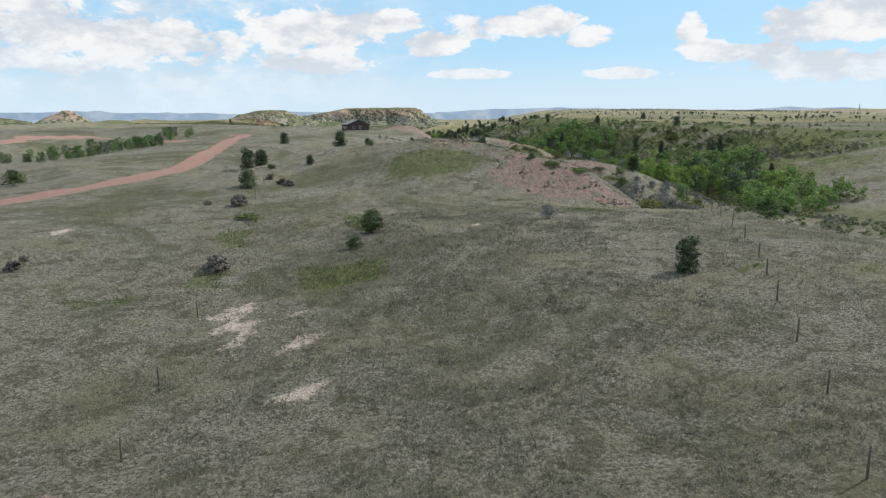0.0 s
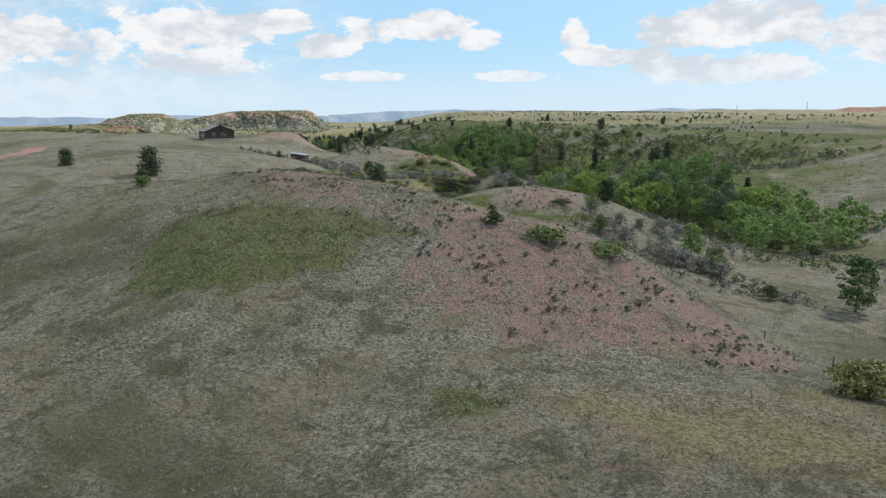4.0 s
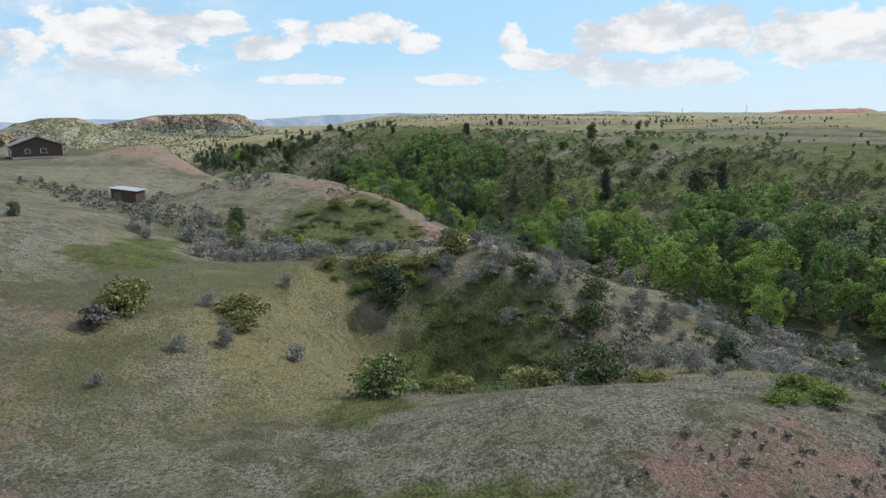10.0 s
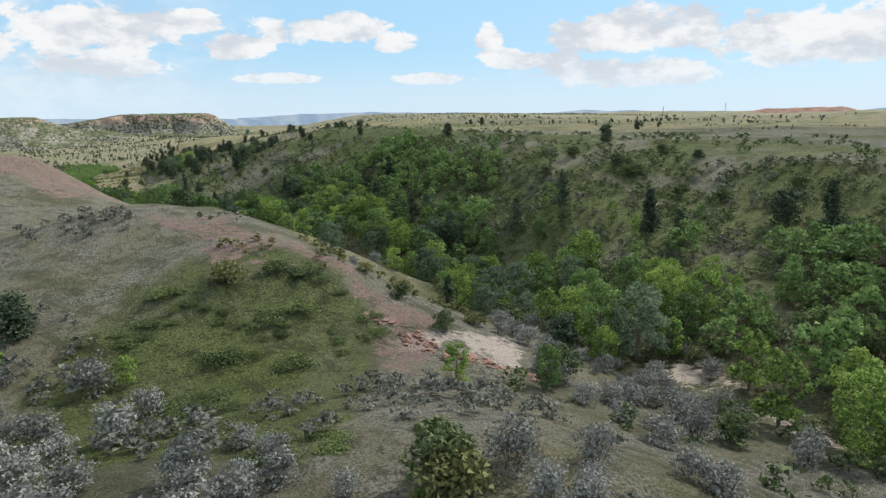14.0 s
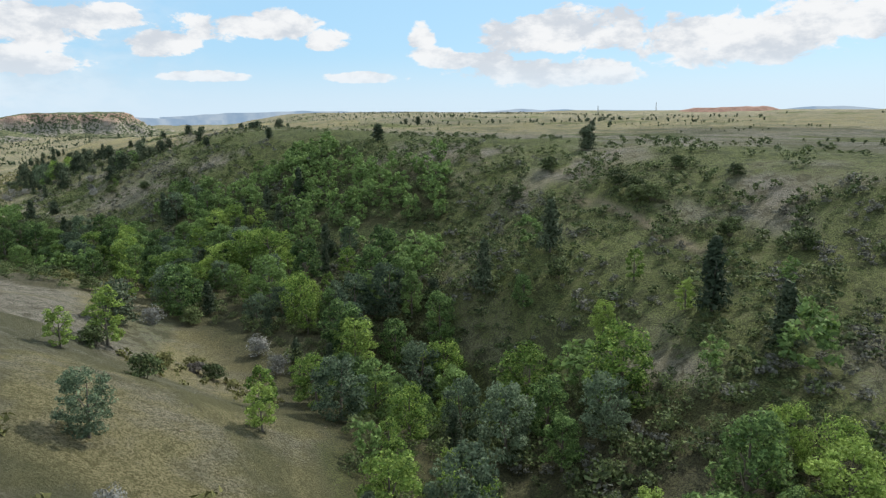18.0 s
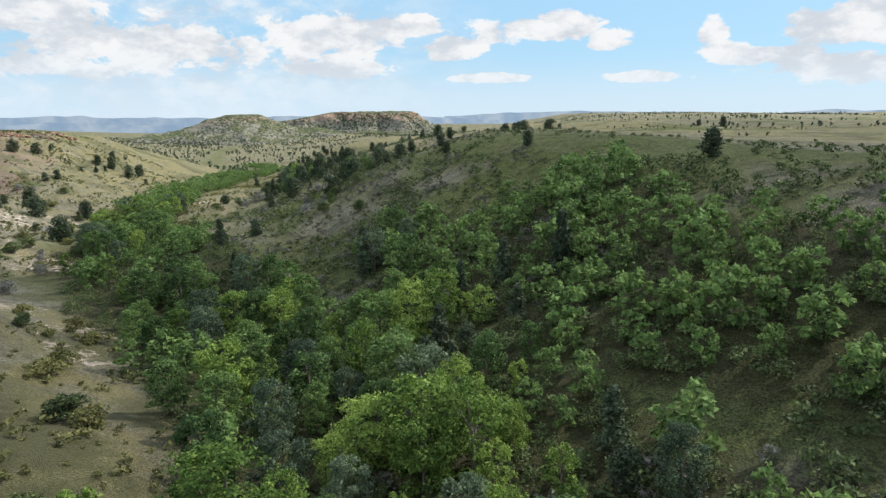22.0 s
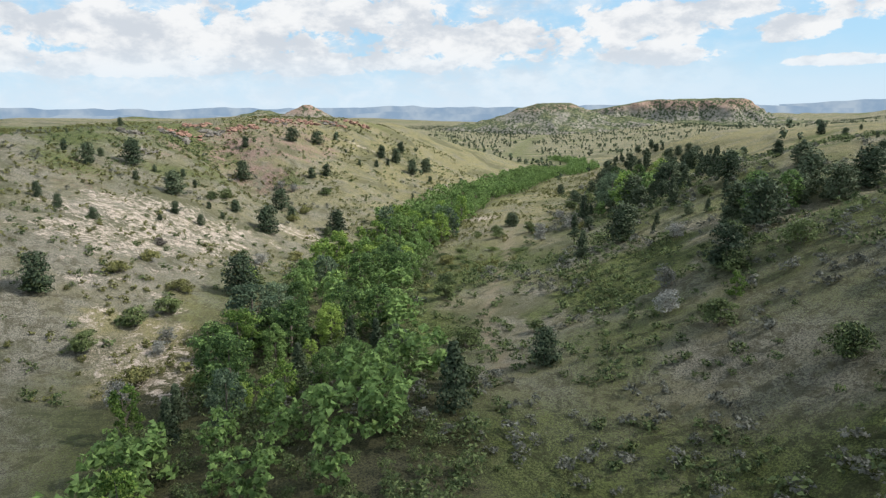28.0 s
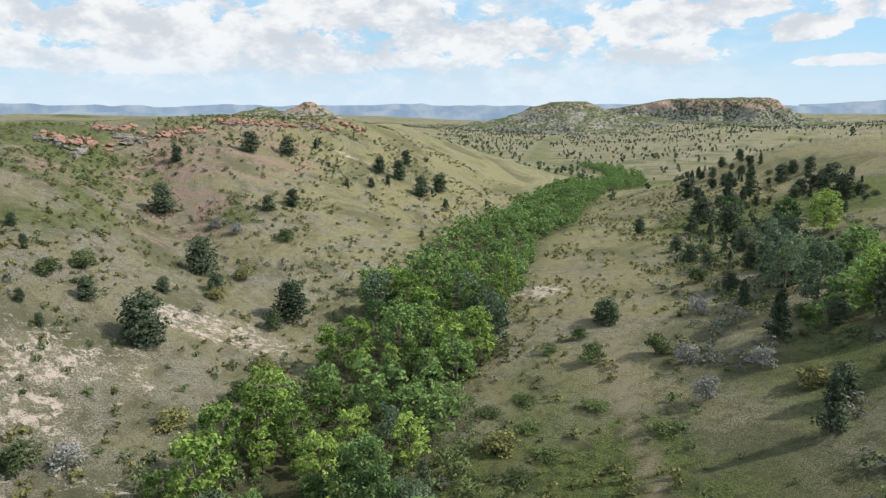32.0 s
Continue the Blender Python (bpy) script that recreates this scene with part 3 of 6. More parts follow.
THIN_RED += [[(21.1, 295), (33.6, 288.7), (45.7, 274.7), (58.6, 265.6), (52, 266.1), (37.7, 276.9), (25.6, 287.5)]]
THIN_RED += [[(-14.4, 185.3), (-9.4, 188.3), (0.6, 181.5), (9, 164.6), (13.4, 152.7), (12.1, 140.9), (7.7, 138.3), (2.7, 143.8)]]
THIN_RED += [[(3.6, 131.1), (3.5, 140.9), (10.3, 143.8), (15.5, 140.8), (20.2, 138.1), (17.3, 129.2), (6.7, 123.7)]]
CLAY_GROUND = []
THIN_RED += [[(10.6, 91.1), (15.8, 90), (19, 84.3), (15.6, 83.6), (10.8, 88.4)]]
CLAY_GROUND += [[(2.1, 70.8), (3.2, 70.8), (3.9, 70.9), (2.3, 70.2)]]
CLAY_GROUND += [[(54.5, 266.1), (61.2, 266.5), (60.1, 264.6), (52.6, 263.8)]]
CLAY_GROUND += [[(52.5, 263.7), (59.7, 266.1), (56.9, 258.9), (51.6, 258.4)]]
CLAY_GROUND += [[(-115.1, 521.5), (-110.6, 535), (-99.5, 547.1), (-86.1, 553.6), (-82, 543.5), (-76.2, 522.5), (-72.8, 506.2), (-71.8, 498.2)]]
CLAY_GROUND += [[(-96.6, 550.6), (-94.8, 563.4), (-88.7, 567.4), (-82.4, 560.7), (-79, 548.9), (-83.3, 543.2)]]
CLAY_GROUND += [[(-104.2, 582), (-90.3, 588.7), (-80.6, 583.7), (-92.6, 581), (-98.2, 578.2)]]
CLAY_GROUND += [[(-18.1, 46.3), (-16.4, 48.6), (-13.9, 46.1), (-12.5, 42.6), (-15.5, 38.7), (-16.8, 39.3), (-15.6, 42.1)]]
CLAY_GROUND += [[(-13.3, 46.8), (-9.8, 45.1), (-9.4, 44.1), (-11.9, 45.1)]]
CLAY_GROUND += [[(-11.4, 41.3), (-8.4, 42.1), (-8.7, 39.3), (-10.4, 38.8)]]
CLAY_GROUND += [[(-8.5, 33.7), (-6.7, 34.7), (-5.8, 33.3), (-6.7, 32.5), (-7.9, 31)]]
CLAY_GROUND += [[(-45.7, 73.4), (-44.5, 74.7), (-43.8, 72.7), (-44.8, 72.1)]]
CLAY_GROUND += [[(-70.9, 497.7), (-61.5, 507.2), (-50.5, 504.4), (-48.4, 491), (-46.6, 484.3)]]
GREEN_GROUND = []
GREEN_GROUND += [[(16.3, 82.8), (21.3, 80), (19.4, 77), (15.4, 78)]]
GREEN_GROUND += [[(-13.7, 84.6), (-7.1, 80.4), (-6.9, 76.4), (-9.3, 75.9), (-11.9, 78.2)]]
GREEN_GROUND += [[(-8.5, 120.7), (6.1, 113.8), (5.1, 107.9), (-3.2, 104.5), (-10.9, 106.1)]]
GREEN_GROUND += [[(9.1, 96.6), (12.9, 94.2), (11.1, 89.9), (8.2, 90.5)]]
GREEN_GROUND += [[(8.1, 114.3), (9.9, 113.5), (10.3, 111.3), (8.7, 111.5), (8, 112.9)]]
GREEN_GROUND += [[(17.9, 112.7), (19.6, 112.1), (20.2, 110.3), (18.8, 110.3), (18.2, 111.6)]]
GREEN_GROUND += [[(3.1, 113.1), (7.3, 113), (7.6, 111.4), (3.5, 111.8)]]
GREEN_GROUND += [[(21.5, 182.2), (30.9, 177.5), (29.4, 172.4), (26.8, 168.6), (21.7, 166.5), (20.4, 172.2)]]
GREEN_GROUND += [[(32.3, 170.8), (37.9, 169), (49.2, 168.2), (45.8, 165.1), (29.4, 166.4)]]
GREEN_GROUND += [[(-2.1, 235.5), (5.7, 261.1), (6.7, 235.1), (0, 228.2)]]
GREEN_GROUND += [[(-5, 197.1), (0.4, 201.6), (0.8, 198.3), (-4.5, 195.5)]]
GREEN_GROUND += [[(21.8, 194.9), (25.1, 190.6), (24.2, 187.2), (21.4, 190)]]
GREEN_GROUND += [[(32.2, 278.4), (36.5, 278.9), (39.4, 276), (39, 274.2), (33.8, 275.6)]]
GREEN_GROUND += [[(31, 273.7), (39.6, 272.7), (42.7, 269.3), (44.1, 265.1), (31.9, 268.1)]]
GREEN_GROUND += [[(-26.7, 76.7), (-22.4, 76.5), (-21.8, 67.6), (-24.9, 67.6)]]
GREEN_GROUND += [[(-31.4, 49.6), (-25.4, 50.6), (-25, 47.8), (-29.1, 47.2)]]
GREEN_GROUND += [[(-23.4, 56.1), (-19.2, 57.6), (-18.1, 50.9), (-21.3, 51.9)]]
GREEN_GROUND += [[(-14, 84.8), (-6.6, 77.7), (-7.8, 69.3), (-12.8, 76.8)]]
GREEN_GROUND += [[(-14.8, 56.9), (-4.5, 58.7), (-4.1, 53.5), (-12.3, 50.5)]]
GREEN_GROUND += [[(24.2, 51.4), (26.3, 49.2), (23.5, 46), (22.1, 46.6)]]
GREEN_GROUND += [[(33, 50.5), (34.7, 48.8), (31.8, 44.6), (31.2, 46.8)]]
GREEN_GROUND += [[(-4.5, 235.1), (5.7, 248.3), (9, 236.1), (4.7, 227.5), (-2.2, 228.3)]]
GREEN_GROUND += [[(22.2, 197.3), (28, 196.7), (27.8, 189.3), (23.4, 190.1), (21.9, 192.6)]]
STRAW_GROUND = []
STRAW_GROUND += [[(-61.5, 507.2), (-38.7, 511.9), (-29.1, 492.9), (-31.2, 480.8), (-35.4, 478.5), (-46.6, 484.3), (-48.4, 491), (-50.5, 504.4)]]
STRAW_GROUND += [[(12.9, 94.2), (28.6, 94.6), (40, 92), (28.3, 77.8), (23.2, 82.5), (15.3, 88.6)]]
STRAW_GROUND += [[(10.7, 231.9), (26.8, 231.4), (30, 221.5), (26.5, 192.9), (11.9, 193.1), (3.8, 192.4), (-0.6, 194.6), (6, 203.8)]]
STRAW_GROUND += [[(12.1, 122.8), (14, 120.3), (17.7, 117.8), (23.3, 115.7), (16.9, 115.8), (13.4, 117.3), (11.6, 118.8)]]
STRAW_GROUND += [[(11.6, 230.3), (18.8, 225.6), (25.1, 218.2), (35.5, 218), (55.8, 201.5), (74.4, 204.5), (54.9, 188.8), (45.9, 201.3), (31.9, 216.3), (14.4, 209.4)]]


def in_any(x, y, outlines):
    """Whether places lie within any of the outlines."""
    hit_ = np.zeros(x.shape, bool)
    for ring in outlines:
        odd = np.zeros(x.shape, bool)
        for (ax, ay), (bx_, by_) in zip(ring, ring[1:] + ring[:1]):
            if ay != by_:
                odd ^= ((ay > y) != (by_ > y)) & (x < (bx_ - ax) * (y - ay) / (by_ - ay) + ax)
        hit_ |= odd
    return hit_


def ragged(x, y, outlines):
    """As in_any(), with frayed edges."""
    return in_any(x + 1.3 * lattice(x, y, 4.2, 51) + 0.7 * lattice(x, y, 1.7, 52), y + 1.3 * lattice(x, y, 4.2, 53) + 0.7 * lattice(x, y, 1.7, 54), outlines)


STRAW = [(50, 307, 10, 7, -60), (16, 225, 12, 10, 30), (15, 198, 12, 9, 20), (-2, 214, 12, 6, 0), (24, 212, 7, 4, 0), (46, 230, 9, 3, 0)]
gx = graded(-110, 150, 1.6, -4700, 4700, 1.045)
gy = graded(8, 625, 1.9, -1200, 4900, 1.045)
gy = np.concatenate([gy[gy < 8], np.arange(8, 306, 1.35), gy[gy > 307]])
XX, YY = np.meshgrid(gx, gy)
ZZ = land(XX, YY)
POOL = [(94, 250), (89, 243), (85, 236), (83, 228), (86, 218), (92, 210)]
LEVEL = -16.9
BANK = line_mask(XX, YY, POOL, 3.0, 4.5)
ZZ = ZZ - 0.25 * line_mask(XX, YY, ROAD, 2.0, 1.6)
ZZ = ZZ + BANK * np.minimum(0, LEVEL - 0.9 - ZZ)
rows_n, cols_n = XX.shape
idx = np.arange(rows_n * cols_n).reshape(rows_n, cols_n)
quads = np.stack([idx[:-1, :-1], idx[:-1, 1:], idx[1:, 1:], idx[1:, :-1]], -1).reshape(-1, 4)


def sheet(name, verts, faces):
    """A mesh from arrays of corners and of equal-sided faces."""
    me = bpy.data.meshes.new(name)
    faces = np.asarray(faces, np.int32)
    n, k = faces.shape
    me.vertices.add(len(verts))
    me.vertices.foreach_set("co", np.ascontiguousarray(verts, np.float32).ravel())
    me.loops.add(n * k)
    me.loops.foreach_set("vertex_index", faces.ravel())
    me.polygons.add(n)
    me.polygons.foreach_set("loop_start", np.arange(0, n * k, k, dtype=np.int32))
    me.polygons.foreach_set("loop_total", np.full(n, k, np.int32))
    me.update(calc_edges=True)
    return me


me = sheet("ground", np.stack([XX, YY, ZZ], -1).reshape(-1, 3), quads)
me.polygons.foreach_set("use_smooth", np.ones(len(quads), bool))
DIST, BED, WIDE = creek_near(XX, YY)
soil = 0.82 * patch_mask(XX, YY, RED_SOIL) * (1 - 0.5 * ease((YY - 480) / 40))
soil = np.maximum(soil, 0.74 * ragged(XX, YY, RED_GROUND))
thin_soil = np.maximum(patch_mask(XX, YY, [(-165, 640, 26, 60, 20), (-6, 195, 14, 14, 0)], 0.6), ragged(XX, YY, THIN_RED))
soil = np.maximum(soil, thin_soil * (0.58 + 0.34 * lattice(XX, YY, 5.5, 31) + 0.3 * lattice(XX, YY, 2.2, 32)))
off_path = np.hypot(XX - 10, YY - 330)
steep = np.hypot(*np.gradient(ZZ, gy, gx))
lush = patch_mask(XX, YY, GREEN_PATCHES, 0.5)
EAST = XX > np.interp(YY, [c[1] for c in CREEK if c[1] > 100], [c[0] for c in CREEK if c[1] > 100])
lush = np.maximum(lush, 0.55 * ease((34 - DIST) / 26))
slope_green = EAST * ease((DIST - 8) / 14) * ease((150 - DIST) / 60) * ease((YY - 205) / 40) * ease((900 - YY) / 200)
lush = np.maximum(lush, slope_green * (1 - 0.25 * ease((YY - 460) / 60) - 0.4 * ease((YY - 560) / 60)) * (0.72 + 0.5 * lattice(XX, YY, 20, 21) + 0.35 * lattice(XX, YY, 7, 22)))
lush = np.maximum(lush, ease((lattice(XX, YY, 60, 12) + 0.35 * lattice(XX, YY, 14, 13) - 0.25) / 0.5) * 0.75 * np.maximum(ease((YY - 200) / 200), 0.6 * ease((XX - 120) / 80)))
lush = np.maximum(lush, 0.6 * in_any(XX, YY, MATS))
lush = np.maximum(lush, np.where(YY < 125, 0.62, 0.80) * ragged(XX, YY, GREEN_GROUND))
soil *= (1 - 0.8 * ragged(XX, YY, GREEN_GROUND)) * (1 - 0.85 * ragged(XX, YY, CLAY_GROUND))
clay = np.where(YY > 450, 0.6, 0.85) * patch_mask(XX, YY, PALE_CLAY + [(48, 263, 2.0, 3.5, -40), (80, 264, 4.0, 2.2, -10), (79, 249, 1.8, 4.0, 0)], 0.6)
clay = np.maximum(clay, np.where(YY > 450, 0.36 + 0.28 * lattice(XX, YY, 6, 63), 0.85) * ragged(XX, YY, CLAY_GROUND))
far_red = np.where(off_path > 900, ease((steep - 0.42 + 0.25 * lattice(XX, YY, 70, 2)) / 0.25), 0)
soil = np.maximum(soil, far_red * 0.55)
clay = np.maximum(clay, in_any(XX, YY, OPEN_BANK[1:3]) * (0.36 + 0.3 * lattice(XX, YY, 7, 44)))
lush *= 1 - 0.7 * in_any(XX, YY, OPEN_BANK)
clay = np.maximum(clay, np.where(off_path > 800, ease((steep - 0.30 + 0.3 * lattice(XX, YY, 50, 5)) / 0.2) * 0.6, 0))
straw = ease((YY - 455 + 0.25 * XX) / 260) * 0.9
straw = np.maximum(straw, 0.45 * patch_mask(XX, YY, STRAW, 0.7))
straw = np.maximum(straw, 0.6 * ragged(XX, YY, STRAW_GROUND))
straw = np.maximum(straw, 0.8 * in_any(XX, YY, OPEN_BANK))
straw *= 1 - 0.5 * ease((YY - 800) / 350)
straw *= np.where((XX < 5) & (YY < 330), 0.35, 1.0)
straw = np.maximum(straw, ease((off_path - 420) / 300) * np.where(XX > 150, 0.15, 0.5))
road = line_mask(XX, YY, ROAD, 2.3, 1.2)
road = np.maximum(road, line_mask(XX, YY, SIDE_ROAD, 3.0, 2.0))
trail = np.maximum(line_mask(XX, YY, TRAIL, 0.35, 1.0), line_mask(XX, YY, TRAIL_EAST, 0.35, 1.0))
# where tree shade is painted on the ground: along the creek and inside WOODS
woods_shade = np.maximum(ease((12 - DIST) / 8) * ease((YY - 150) / 60) * ease((900 - YY) / 100), in_any(XX, YY, WOODS) * 0.9 * ((YY < 560) | (DIST < 13)) * ~in_any(XX, YY, OPEN_BANK))
for key, chans in (("cover", (soil, lush, clay)), ("cover_more", (road, straw, np.maximum(trail * 0.8, 0))), ("cover_wood_shade", (woods_shade, far_red, np.zeros_like(soil)))):
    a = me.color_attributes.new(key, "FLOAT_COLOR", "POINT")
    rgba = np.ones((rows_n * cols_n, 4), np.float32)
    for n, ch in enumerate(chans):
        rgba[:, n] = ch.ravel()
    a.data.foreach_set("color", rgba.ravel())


def ground_material():
    m, gr = material("prairie_ground")
    pos = gr.add("ShaderNodeNewGeometry").outputs["Position"]
    c1 = gr.add("ShaderNodeSeparateColor", {0: gr.add("ShaderNodeVertexColor", layer_name="cover").outputs[0]}).outputs
    c2 = gr.add("ShaderNodeSeparateColor", {0: gr.add("ShaderNodeVertexColor", layer_name="cover_more").outputs[0]}).outputs
    c3 = gr.add("ShaderNodeSeparateColor", {0: gr.add("ShaderNodeVertexColor", layer_name="cover_wood_shade").outputs[0]}).outputs
    tuft = gr.noise(pos, 5.0, 7.0, 0.80, 0.3)
    fine = gr.noise(pos, 11.0, 5.0, 0.75, 0.2)
    wide = gr.noise(pos, 0.10, 5.0, 0.62, 0.4)
    mid = gr.noise(pos, 0.42, 5.0, 0.66, 0.3)
    clump = gr.noise(pos, 0.85, 5.0, 0.72, 0.8)
    grit = gr.add("ShaderNodeTexVoronoi", {"Vector": pos, "Scale": 2.6, "Randomness": 1.0}).outputs["Distance"]
    # dry grass, from dark thatch and weeds to pale seed heads
    col = gr.mix(gr.ramp(tuft, 0.42, 0.58), (0.070, 0.068, 0.056), (0.262, 0.248, 0.208))
    col = gr.mix(gr.math("MULTIPLY", gr.ramp(mid, 0.50, 0.64), 0.55), col, (0.085, 0.080, 0.050))
    col = gr.mix(gr.math("MULTIPLY", gr.ramp(wide, 0.46, 0.60), 0.5), col, (0.150, 0.140, 0.080))
    col = gr.mix(gr.math("MULTIPLY", gr.ramp(fine, 0.54, 0.68), 0.7), col, (0.35, 0.325, 0.265))
    col = gr.mix(gr.math("MULTIPLY", gr.ramp(clump, 0.55, 0.63), 0.55), col, (0.040, 0.042, 0.024))
    speck = gr.noise(pos, 0.33, 7.0, 0.76, 0.7)
    col = gr.mix(gr.math("MULTIPLY", gr.ramp(speck, 0.52, 0.58), 0.6), col, (0.058, 0.058, 0.034))
    straw = gr.mix(gr.ramp(tuft, 0.40, 0.60), (0.094, 0.088, 0.042), (0.268, 0.243, 0.136))
    straw = gr.mix(gr.math("MULTIPLY", gr.ramp(clump, 0.53, 0.62), 0.6), straw, (0.085, 0.085, 0.038))
    col = gr.mix(gr.math("MULTIPLY", c2[1], gr.math("ADD", 0.40, gr.ramp(wide, 0.35, 0.6))), col, straw)
    far_dark = gr.noise(pos, 0.035, 6.0, 0.68, 0.6)
    col = gr.mix(gr.math("MULTIPLY", gr.ramp(far_dark, 0.48, 0.60), 0.7), col, (0.070, 0.076, 0.040))
    green = gr.mix(gr.ramp(tuft, 0.41, 0.59), (0.028, 0.040, 0.012), (0.120, 0.152, 0.042))
    green = gr.mix(gr.math("MULTIPLY", gr.ramp(clump, 0.54, 0.62), 0.75), green, (0.022, 0.030, 0.012))
    green = gr.mix(gr.math("MULTIPLY", gr.ramp(speck, 0.52, 0.58), 0.7), green, (0.030, 0.036, 0.016))
    green = gr.mix(gr.math("MULTIPLY", gr.ramp(speck, 0.44, 0.36), 0.55), green, (0.150, 0.150, 0.072))
    lushness = gr.ramp(gr.math("ADD", c1[1], gr.math("MULTIPLY", gr.math("SUBTRACT", tuft, 0.5), 1.4)), 0.28, 0.80)
    col = gr.mix(gr.math("MULTIPLY", lushness, 0.85), col, green)
    # shade beneath the trees, put into the ground colour
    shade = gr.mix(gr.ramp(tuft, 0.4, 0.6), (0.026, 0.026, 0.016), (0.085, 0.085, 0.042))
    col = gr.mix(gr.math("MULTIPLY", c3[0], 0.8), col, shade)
    clay = gr.mix(gr.ramp(fine, 0.35, 0.65), (0.25, 0.205, 0.172), (0.60, 0.525, 0.465))
    broken = gr.math("ADD", gr.math("MULTIPLY", gr.math("SUBTRACT", tuft, 0.5), 1.3), gr.math("ADD", gr.math("MULTIPLY", gr.math("SUBTRACT", clump, 0.5), 2.3), gr.math("MULTIPLY", gr.math("SUBTRACT", mid, 0.5), 1.2)))
    clayness = gr.ramp(gr.math("ADD", c1[2], broken), 0.44, 0.86)
    col = gr.mix(clayness, col, clay)
    red = gr.mix(gr.ramp(fine, 0.35, 0.65), (0.115, 0.074, 0.064), (0.33, 0.232, 0.205))
    red = gr.mix(gr.math("MULTIPLY", gr.ramp(grit, 0.30, 0.1), 0.6), red, (0.36, 0.27, 0.235))
    redness = gr.ramp(gr.math("ADD", c1[0], broken), 0.46, 0.90)
    col = gr.mix(gr.math("MULTIPLY", redness, 0.92), col, red)
    tracks = gr.mix(gr.ramp(fine, 0.35, 0.65), (0.21, 0.125, 0.105), (0.36, 0.235, 0.20))
    col = gr.mix(gr.ramp(gr.math("ADD", c2[0], gr.math("MULTIPLY", gr.math("SUBTRACT", tuft, 0.5), 0.4)), 0.4, 0.6), col, tracks)
    col = gr.mix(gr.math("MULTIPLY", c2[2], gr.ramp(tuft, 0.3, 0.5)), col, (0.22, 0.185, 0.135))
    h = gr.math("ADD", gr.math("MULTIPLY", clump, 1.3), gr.math("ADD", gr.math("MULTIPLY", tuft, 1.0), gr.math("MULTIPLY", fine, 0.35)))
    nrm = gr.add("ShaderNodeBump", {"Strength": 1.0, "Distance": 0.30, "Height": h}).outputs[0]
    finish(gr, col, 0.95, nrm, 0.0, 0.1)
    return m


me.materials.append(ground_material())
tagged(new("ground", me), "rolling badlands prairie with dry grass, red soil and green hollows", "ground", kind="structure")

# ---- buttes in the distance ----


def butte_material(name, red):
    m, gr = material(name)
    geo = gr.add("ShaderNodeNewGeometry")
    pos = geo.outputs["Position"]
    up = gr.add("ShaderNodeSeparateXYZ", {0: geo.outputs["Normal"]}).outputs[2]
    high = gr.add("ShaderNodeSeparateXYZ", {0: pos}).outputs[2]
    speck = gr.noise(pos, 0.05, 5.0, 0.65)
    wide = gr.noise(pos, 0.012, 3.0, 0.55)
    grass = gr.mix(gr.ramp(speck, 0.35, 0.65), (0.075, 0.085, 0.045), (0.165, 0.168, 0.098))
    clay = gr.mix(gr.ramp(gr.math("ADD", gr.math("MULTIPLY", high, 0.02), gr.math("MULTIPLY", speck, 0.7)), 0.0, 0.6), (0.22, 0.205, 0.175), (0.27, 0.185, 0.150))
    bare = gr.ramp(gr.math("ADD", up, gr.math("MULTIPLY", gr.math("SUBTRACT", wide, 0.5), 0.5)), 0.955, 0.84)
    col = gr.mix(bare, grass, clay)
    if red:
        col = gr.mix(gr.ramp(speck, 0.3, 0.7), (0.17, 0.105, 0.085), (0.26, 0.155, 0.125))
    trees = gr.math("MULTIPLY", gr.ramp(gr.noise(pos, 0.13, 4.0, 0.65), 0.46, 0.54), gr.ramp(wide, 0.30, 0.46))
    col = gr.mix(trees if not red else 0.0, col, (0.05, 0.065, 0.035))
    nrm = gr.add("ShaderNodeBump", {"Strength": 1.0, "Distance": 6.0, "Height": speck}).outputs[0]
    finish(gr, col, 0.95, nrm, 0.0, 0.1)
    return m


BUTTE_SOIL, RED_SOIL_MAT = butte_material("butte_slopes", False), butte_material("red_butte_slopes", True)


def butte(rows, step, label, mat=None):
    lo = np.array([(r[0] - 2.2 * r[3] - 40, r[1] - 2.2 * r[3] - 40) for r in rows]).min(0)
    hi = np.array([(r[0] + 2.2 * r[3] + 40, r[1] + 2.2 * r[3] + 40) for r in rows]).max(0)
    bx_, by_ = np.arange(lo[0], hi[0], step), np.arange(lo[1], hi[1], step)
    X_, Y_ = np.meshgrid(bx_, by_)
    R_ = butte_rise(X_, Y_, rows)
    Z_ = land(X_, Y_, False) + R_ - 6 * ease((3 - R_) / 3)
    keep_ = R_ > 0.2
    ids = np.arange(X_.size).reshape(X_.shape)
    q_ = np.stack([ids[:-1, :-1], ids[:-1, 1:], ids[1:, 1:], ids[1:, :-1]], -1)
    ok = keep_[:-1, :-1] | keep_[:-1, 1:] | keep_[1:, 1:] | keep_[1:, :-1]
    q_ = q_[ok]
    used, back_ = np.unique(q_, return_inverse=True)
    mesh = sheet("butte", np.stack([X_, Y_, Z_], -1).reshape(-1, 3)[used], back_.reshape(-1, 4))
    mesh.polygons.foreach_set("use_smooth", np.ones(len(mesh.polygons), bool))
    mesh.materials.append(mat or BUTTE_SOIL)
    tagged(new("butte", mesh), label, "butte", "buttes", kind="structure")


butte(BUTTES[0:3], 7.0, "long eroded butte with bare clay and red slopes")
butte(BUTTES[3:4], 4.0, "small reddish cone-shaped butte")
butte(BUTTES[4:5], 5.0, "low pale eroded butte")
butte(BUTTES[5:6], 5.0, "pointed pale badlands butte")
butte(BUTTES[6:7], 5.0, "pointed pale badlands butte")
